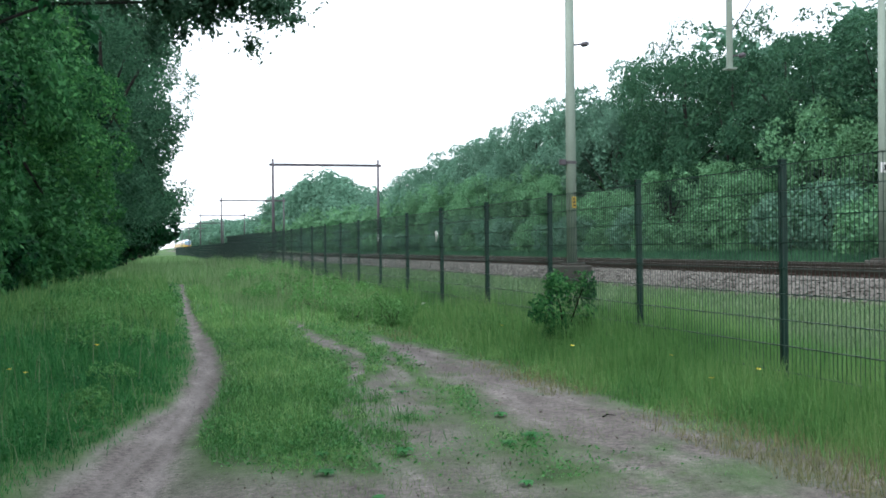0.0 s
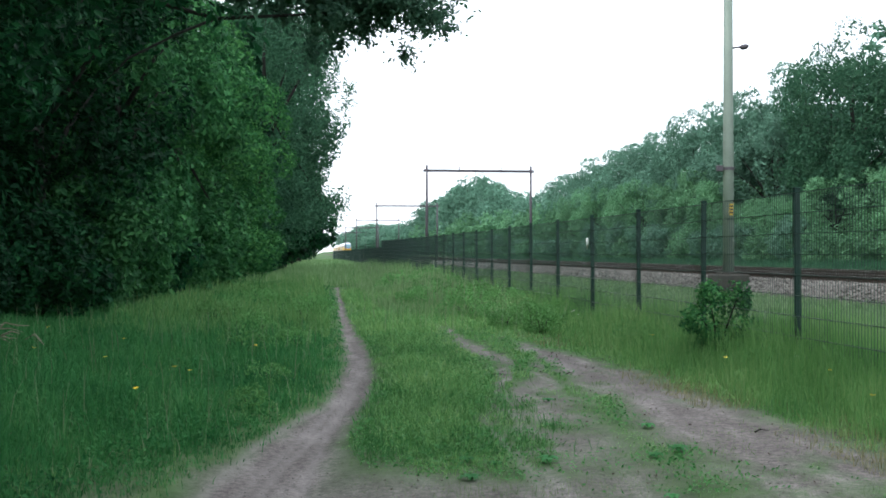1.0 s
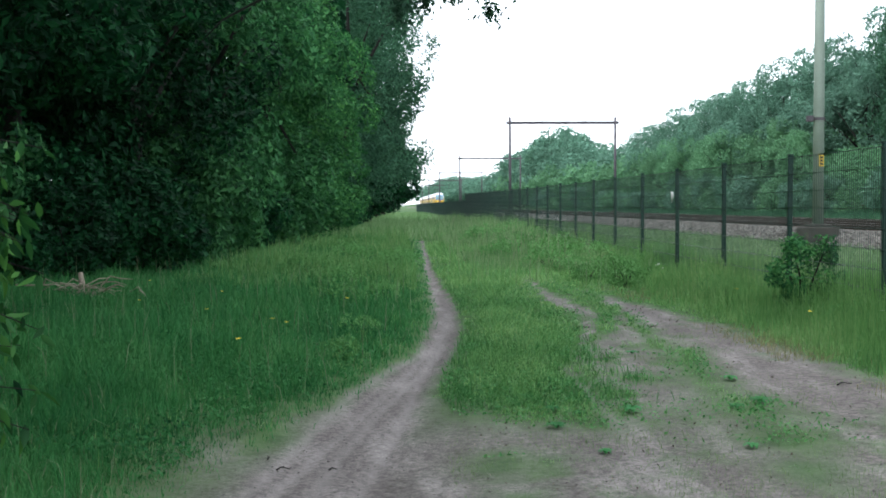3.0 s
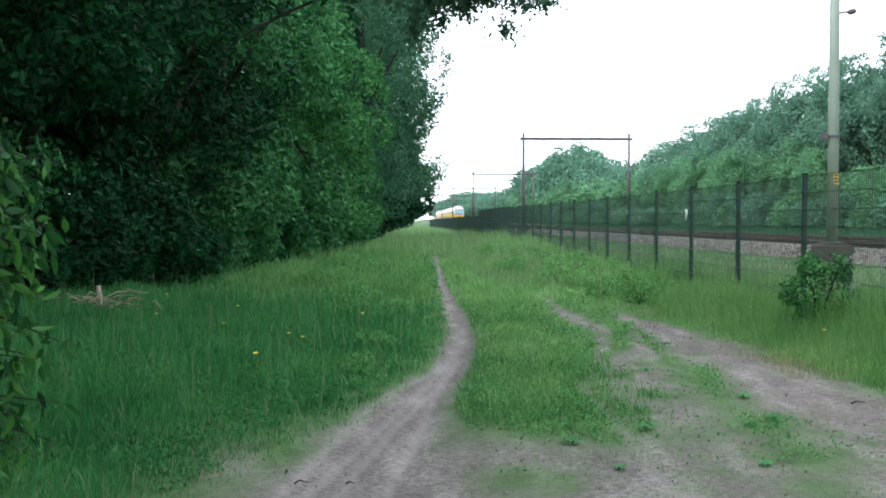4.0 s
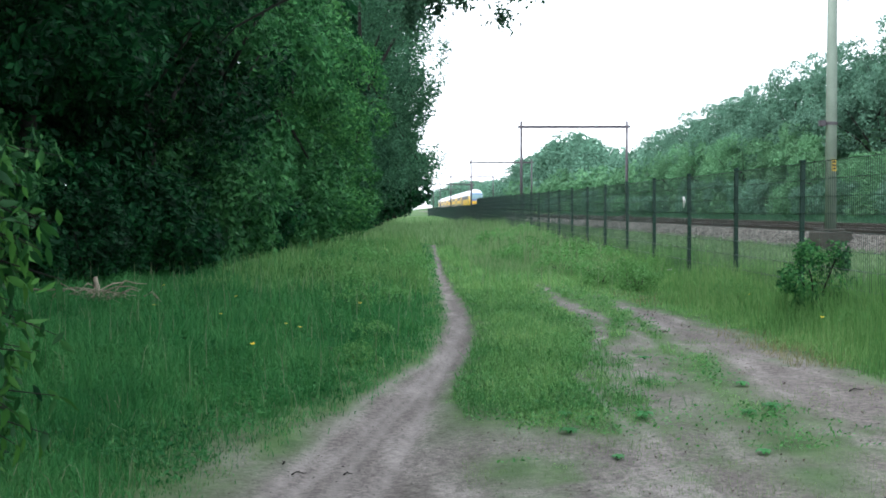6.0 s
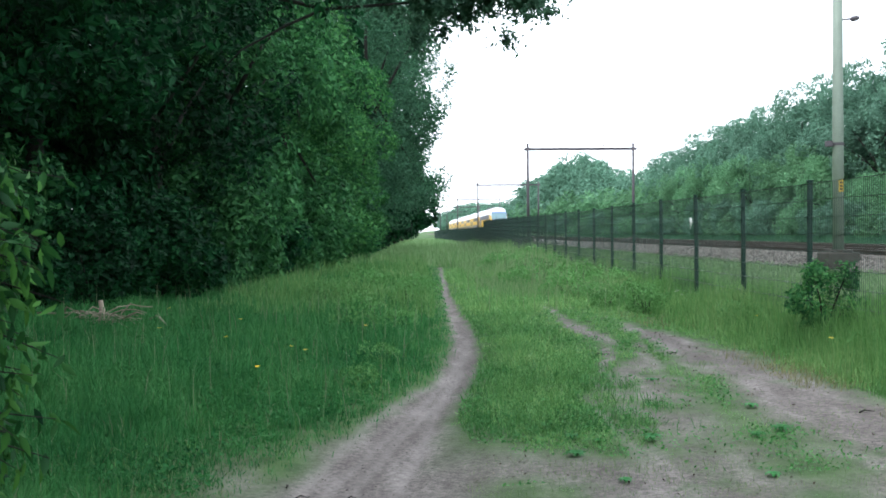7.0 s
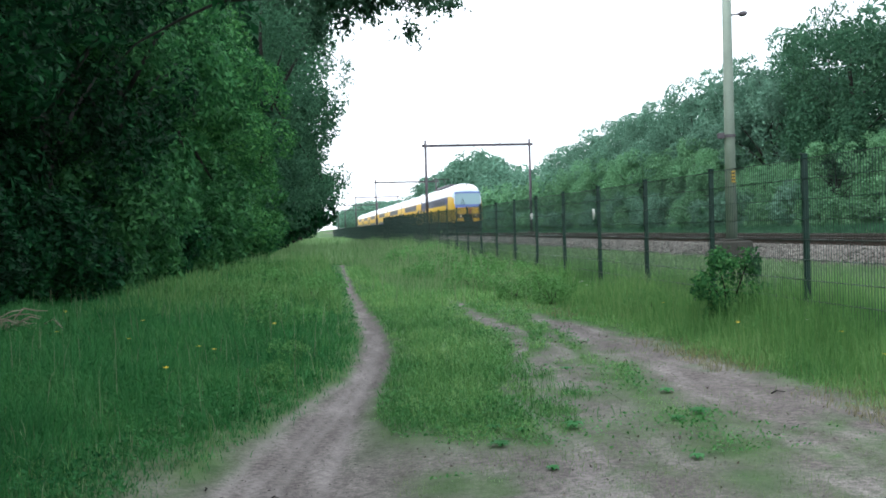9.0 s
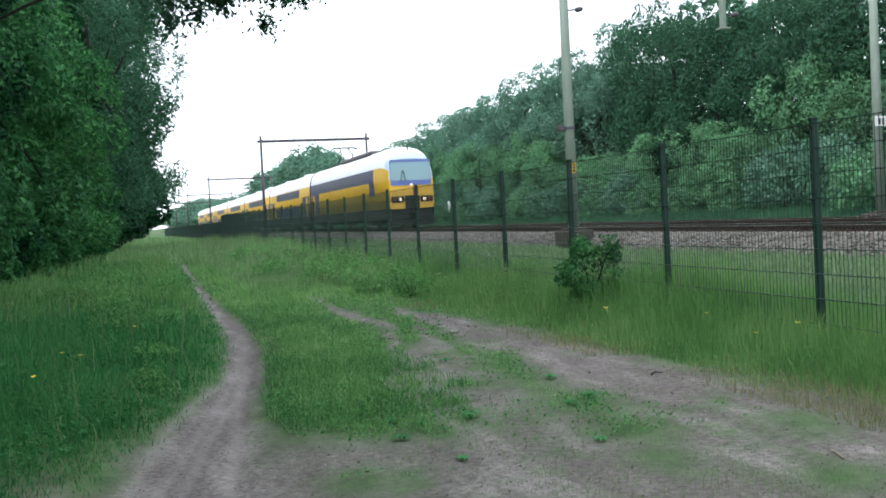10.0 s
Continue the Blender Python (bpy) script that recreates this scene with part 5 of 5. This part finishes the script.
def make_face(body):
    """Front of the cab: wall, windscreen, lamps, coupling and skirt."""
    bm = bmesh.new()
    lowpts = [(x, z) for x, z in SECTION if 1.1 < z <= 2.76]
    vs = [bm.verts.new(nose(0, x, z)) for x, z in lowpts] + [bm.verts.new(nose(0, -x, z)) for x, z in reversed(lowpts)]
    bm.faces.new(vs)
    part("front_wall", bm_mesh("front_wall", bm, M_YELLOW), body, "yellow cab front")
    bm = bmesh.new()
    hi = [(x, z) for x, z in SECTION if z >= 2.74]
    vs = [bm.verts.new(nose(0, x, z)) for x, z in hi] + [bm.verts.new(nose(0, -x, z)) for x, z in reversed(hi[:-1])]
    bm.faces.new(vs)
    part("front_brow", bm_mesh("front_brow", bm, M_DOME), body, "pale brow above the windscreen")

    def face_panel(name, mat, x, z0, z1, proud, label, corner=0.12):
        b = bmesh.new()
        ring = []
        for cx, cz, a0 in ((x - corner, z1 - corner, 0), (-x + corner, z1 - corner, 90), (-x + corner, z0 + corner, 180), (x - corner, z0 + corner, 270)):
            for a in (0, 30, 60, 90):
                u = radians(a0 + a)
                ring.append((cx + corner * math.cos(u), cz + corner * math.sin(u)))
        f = [b.verts.new((px, 0.11 * max(0, pz - 1.6) - proud, pz)) for px, pz in ring]
        g = [b.verts.new((px, 0.11 * max(0, pz - 1.6) + 0.03, pz)) for px, pz in ring]
        b.faces.new(f)
        for i in range(len(f)):
            b.faces.new((f[i], f[(i + 1) % len(f)], g[(i + 1) % len(g)], g[i]))
        return part(name, bm_mesh(name, b, mat), body, label)

    frame_panel = face_panel("screen_surround", M_TRIM, 1.16, 2.42, 3.86, 0.012, "mid-blue windscreen surround")
    face_panel("windscreen", M_SCREEN, 1.135, 2.7, 3.7, 0.026, "windscreen with the sky's pale reflection put into its tint")
    bm = bmesh.new()
    tube(bm, [(-0.62, 0.07, 2.64), (-0.45, 0.14, 3.25)], [0.018, 0.014], 5)
    tube(bm, [(-0.3, 0.07, 2.64), (-0.42, 0.14, 3.25)], [0.018, 0.014], 5)
    part("wiper", bm_mesh("wiper", bm, M_BLACK), body, "black windscreen wiper", pose(0, -0.03, 0))
    for s in (-1, 1):
        b = bmesh.new()
        box(b, s * 0.82 - 0.36, s * 0.82 + 0.36, -0.02, 0.05, 1.48, 1.82, 0.06)
        part("lamp_recess", bm_mesh("lamp_recess", b, M_UNDER), body, "dark headlamp housing")
        for x, m in ((0.68, M_HEADLAMP), (0.98, M_RED)):
            b = bmesh.new()
            tube(b, [(s * x, -0.045, 1.65), (s * x, 0.02, 1.65)], [0.085, 0.095], 14)
            part("headlamp" if m is M_HEADLAMP else "tail_lamp", bm_mesh("headlamp", b, m), body)
    b = bmesh.new()
    tube(b, [(0, 0.02, 2.46), (0, 0.12, 2.46)], [0.06, 0.07], 12)
    part("headlamp", bm_mesh("headlamp", b, M_HEADLAMP), body, "small lamp under the windscreen")
    part("red_post", box_mesh("red_post", M_RED, 0.1, 0.3, -0.02, 0.09, 1.4, 2.33, bevel=0.02), body, "dull red panel above the coupling")
    part("coupling_bay", box_mesh("coupling_bay", M_UNDER, -0.42, 0.42, -0.03, 0.06, 0.85, 1.86, bevel=0.03), body, "dark coupling bay")
    b = bmesh.new()
    tube(b, [(0, 0.1, 0.98), (0, -0.35, 0.98)], [0.12, 0.12], 10)
    box(b, -0.22, 0.22, -0.5, -0.3, 0.8, 1.16, 0.04)
    part("coupler", bm_mesh("coupler", b, M_UNDER), body, "black automatic coupler")
    part("skirt", box_mesh("skirt", M_UNDER, -1.22, 1.22, 0.12, 0.7, 0.2, 1.16, bevel=0.06), body, "black front skirt")
    b = bmesh.new()
    tube(b, [(0.05, 0.75, 4.4), (0.05, 0.7, 4.66)], [0.04, 0.03], 8)
    part("horn", bm_mesh("horn", b, M_BLACK), body, "small black roof horn")
    for s in (-1, 1):
        part("cab_window", box_mesh("cab_window", M_GLASS, -0.006, 0.006, -0.35, 0.35, -0.3, 0.3), body, at=pose(s * 1.385, 1.9, 2.55))


def make_pantograph(body):
    b = bmesh.new()
    y = 18.2
    for s in (-0.5, 0.5):
        tube(b, [(s, y + 1.0, 4.7), (s * 0.8, y - 0.7, 5.3)], [0.05, 0.045], 6)
        tube(b, [(s * 0.8, y - 0.7, 5.3), (s * 0.6, y + 0.5, 5.85)], [0.045, 0.04], 6)
    for dy in (0.35, 0.65):
        tube(b, [(-0.95, y + dy, 5.8), (-0.7, y + dy, 5.9), (0.7, y + dy, 5.9), (0.95, y + dy, 5.8)], [0.035, 0.045, 0.045, 0.035], 6)
    box(b, -0.7, 0.7, y - 1.0, y + 1.2, 4.62, 4.75, 0.02)
    part("pantograph", bm_mesh("pantograph", b, M_BLACK), body, "raised dark pantograph")


# ---------------------------------------------------------------- small things
def make_small_things():
    # bush at the fence
    b = make_bush("elder_bush", 301, 0.42, 0.9, 3400, 0.056, M_EDGE, "small green leafy bush against the fence", "bush")
    place(b, 4.58, 11.15, 30, 1.0, 1.05, 0.02)
    spots = [(4.3, 22, 0.8), (4.4, 26.5, 0.7), (4.2, 31, 0.9), (3.6, 19.5, 0.55), (4.5, 14.5, 0.45), (-1.0, 24, 0.8), (-1.6, 19, 0.7), (2.4, 24, 0.7), (4.62, 12.1, 0.5), (4.68, 13.5, 0.4), (4.6, 19, 0.6), (4.65, 16.4, 0.45), (4.6, 10.2, 0.4), (3.3, 28, 0.9), (2.9, 33, 1.0), (4.3, 37, 1.1), (-0.8, 13.5, 0.5), (-0.9, 16.5, 0.6), (3.7, 16.2, 0.6), (3.3, 17.4, 0.5), (3.9, 17.9, 0.65), (3.1, 20.5, 0.7), (3.5, 22.6, 0.8), (2.9, 24.6, 0.8), (3.9, 24.2, 0.9), (4.3, 13.1, 0.5), (4.5, 9.7, 0.45), (-0.2, 14.6, 0.4), (-0.4, 10.6, 0.35), (-0.5, 8.9, 0.3), (-0.1, 19.5, 0.6), (0.1, 22, 0.7)]
    w = make_bush("nettle_clump", 302, 0.7, 0.8, 1100, 0.09, M_NETTLE, "fresh green clump of nettles in the grass", "nettles")
    rng = random.Random(9)
    for i, (x, y, s) in enumerate(spots):
        place(w if i == 0 else copy_thing(w, Matrix()), x, y, rng.uniform(0, 360), s, s * 0.8)
    # broad-leaved weeds on the bare soil
    g = np.random.default_rng(303)
    v, f = [np.array([0, 0, 0.005])], []
    for k in range(9):
        a, L = k * 2.4, 0.1 + 0.05 * g.random()
        d, s = np.array([math.cos(a), math.sin(a), 0]), np.array([-math.sin(a), math.cos(a), 0])
        o = len(v)
        for q, wd, h in ((0.45, 0.22, 0.06), (0.8, 0.17, 0.06), (1.0, 0.02, 0.03)):
            c = d * L * q + np.array([0, 0, h])
            v += [c - s * L * wd, c + s * L * wd]
        f += [(0, o + 1, o)] + [t for j in range(2) for t in ((o + 2 * j, o + 2 * j + 1, o + 2 * j + 3), (o + 2 * j, o + 2 * j + 3, o + 2 * j + 2))]
    weed_mesh = np_mesh("dock_weed", np.array(v), np.array(f), M_GRASS, True)
    rng = random.Random(11)
    for x, y in ((2.15, 6.2), (2.35, 6.35), (1.0, 6.4), (1.15, 6.25), (0.95, 5.9), (0.7, 7.9), (1.35, 8.3), (1.2, 9.0), (1.5, 6.3), (0.9, 6.9), (1.9, 5.2), (2.5, 7.4), (1.6, 10.6), (1.1, 5.2), (2.1, 8.9)):
        s = rng.uniform(0.35, 0.65)
        ob = tagged(new("dock_weed", weed_mesh), "low broad-leaved weed on bare soil", "weed", "weeds on the lane")
        ob.matrix_basis = pose(x, y, float(land(x, y)), 0, 0, rng.uniform(0, 360))
        ob.scale = (s, s, s)
    # flowers
    def flower(name, mat):
        bm = bmesh.new()
        tube(bm, [(0, 0, 0), (0.01, 0, 0.2), (0.0, 0.01, 0.4)], [0.003, 0.0025, 0.002], 4)
        for k in range(5):
            a = k * 2 * math.pi / 5
            c, s = math.cos(a), math.sin(a)
            p = [(0, 0.01, 0.4), (c * 0.02 - s * 0.012, s * 0.02 + c * 0.012 + 0.01, 0.408), (c * 0.032, s * 0.032 + 0.01, 0.415), (c * 0.02 + s * 0.012, s * 0.02 - c * 0.012 + 0.01, 0.408)]
            bm.faces.new([bm.verts.new(q) for q in p])
        me = bm_mesh(name, bm, mat)
        me.materials.append(M_VERGE)
        for p in me.polygons:
            if p.center.z < 0.39:
                p.material_index = 1
        return me
    yellow, white = flower("buttercup", M_PETAL), flower("daisy", M_PETALW)
    for me, lab, cat, spots in ((yellow, "small yellow buttercup in the meadow grass", "buttercup", [(-1.16, 9.58), (-1.01, 9.23), (-1.26, 8.1), (-2.17, 12.8), (-2.9, 11.5), (-1.9, 10.4), (-0.6, 12.0), (-3.4, 14.5), (3.9, 9.4), (4.3, 8.1), (4.1, 12), (4.4, 7.0), (3.8, 6.6)]),
                                (white, "small white flower in the verge grass", "daisy", [(4.5, 17.3), (4.4, 17.0), (4.55, 12.3), (4.3, 16.2), (4.6, 9.3)])):
        for x, y in spots:
            ob = tagged(new(cat, me), lab, cat, cat + " flowers")
            ob.matrix_basis = pose(x, y, float(land(x, y)), rng.uniform(-8, 8), rng.uniform(-8, 8), rng.uniform(0, 360))
            ob.scale = (0.8, 0.8, 0.72)
    # fallen twigs on the soil
    rt = random.Random(15)
    for x, y, L, turn, mat, lab in ((2.02, 10.9, 0.28, 10, M_BARK, "short dark fallen twig on the soil"), (2.78, 10.85, 0.2, 35, M_BARK, "short dark fallen twig on the soil"), (2.75, 4.3, 0.34, 70, M_DEAD, "pale dry fallen twig on the soil"), (3.3, 4.4, 0.2, 160, M_DEAD, "pale dry fallen twig on the soil"), (-0.62, 5.2, 0.12, 15, M_BARK, "short dark fallen twig on the path"), (-0.72, 5.4, 0.07, 80, M_BARK, "short dark fallen twig on the path"), (3.2, 7.0, 0.22, 20, M_BARK, "short dark fallen twig on the soil"), (-0.36, 5.25, 0.09, 30, M_BARK, "short dark fallen twig on the path")):
        L *= 0.6
        b = bmesh.new()
        r = 0.007 * (0.6 + L * 2)
        tube(b, [(-L / 2, 0, r), (-L * 0.1, L * rt.uniform(-0.12, 0.12), r + 0.012), (L / 2, 0, r)], [r, r * 0.8, r * 0.4], 6)
        tube(b, [(-L * 0.1, 0, r + 0.01), (L * 0.12, L * 0.22, r + 0.015)], [r * 0.6, r * 0.25], 5)
        ob = tagged(new("fallen_twig", bm_mesh("fallen_twig", b, mat, True)), lab, "twig", "fallen twigs")
        ob.matrix_basis = pose(x, y, float(land(x, y)), 0, 0, turn)
    # leaf litter and clods on the soil
    g = np.random.default_rng(306)
    x, y = -1.3 + 5.4 * g.random(5200), 3.2 + 10 * g.random(5200) ** 0.9
    keep = (dirt(x, y) > 0.4) & (lattice_noise(x, y, 1.6, 61) * 0.6 + 0.5 * g.random(5200) > 0.68) & (footpath(x, y) < 0.25)
    x, y = x[keep], y[keep]
    herb_leaves("leaf_litter", x, y, 0.006 + 0.01 * g.random(len(x)), 0.01 + 0.0018 * y, M_LITTER, "dark leaf litter and crumbs on the bare soil", g)
    # pebbles and crumbs on the soil
    g = np.random.default_rng(304)
    n = 7000
    x, y = -1 + 4.8 * g.random(n), 3 + 9 * g.random(n) ** 1.4
    keep = dirt(x, y) > 0.5
    x, y = x[keep], y[keep]
    n = len(x)
    s = (0.002 + 0.006 * g.random(n) ** 3)[:, None, None]
    shape = np.array([(1, 0, 0), (0, 1, 0), (-1, 0, 0), (0, -1, 0), (0, 0, 0.7), (0, 0, -0.5)])
    v = np.stack([x, y, land(x, y) + 0.003], -1)[:, None, :] + shape[None] * (0.7 + 0.6 * g.random((n, 6, 1))) * s
    k = np.arange(n)[:, None] * 6
    f = np.concatenate([k + np.array(t) for t in ((0, 1, 4), (1, 2, 4), (2, 3, 4), (3, 0, 4))])
    tagged(new("pebbles", np_mesh("pebbles", v.reshape(-1, 3), f, M_STONE)), "small pebbles and crumbs on the bare soil", "pebbles", kind="stuff")
    # heap of cut branches with a stump
    heap = new("branch_heap")
    hx, hy = -4.2, 13.9
    heap.location = (hx, hy, float(land(hx, hy)))
    rr = random.Random(12)
    for k in range(26):
        a, L = rr.uniform(-0.9, 0.9), rr.uniform(0.25, 0.75)
        ox, oy, z = rr.gauss(0.05, 0.2), rr.uniform(-0.3, 0.3), rr.uniform(0.14, 0.3)
        rise, bow, r = rr.uniform(-0.12, 0.12), rr.uniform(-0.05, 0.09), rr.uniform(0.007, 0.017)
        c, q = math.cos(a) * L / 2, math.sin(a) * L / 2
        p = [(ox - c, oy - q, max(0.02, z - rise - 0.05)), (ox - c * 0.3, oy - q * 0.2 + bow, z + bow), (ox + c * 0.4, oy + q * 0.5, z + rise * 0.4), (ox + c, oy + q - bow, max(0.02, z + rise - 0.06))]
        part("branch", tube_mesh("branch", M_DEAD, p, [r, r * 0.9, r * 0.7, r * 0.35], 6), heap)
    part("stub", tube_mesh("stub", M_DEAD, [(0.0, -0.1, 0), (0.03, -0.1, 0.28), (0.0, -0.08, 0.42)], [0.05, 0.04, 0.028], 9), heap, "upright broken stub")
    tagged(heap, "heap of bleached cut branches at the wood's edge", "branch heap")


make_ground()
make_left_wood()
make_overhanging_oak()
make_sapling()
make_right_wood()
make_ballast()
make_portals()
train = make_train()
make_small_things()
make_grass()
make_fence()
make_tracks()


def motions():
    rows = []
    for k in range(11):
        rows.append((float(k), pose(TRACK_X[0], 55.9 + 37.4 * (10 - k), RAIL_TOP)))
    walk(train, rows)


motions()
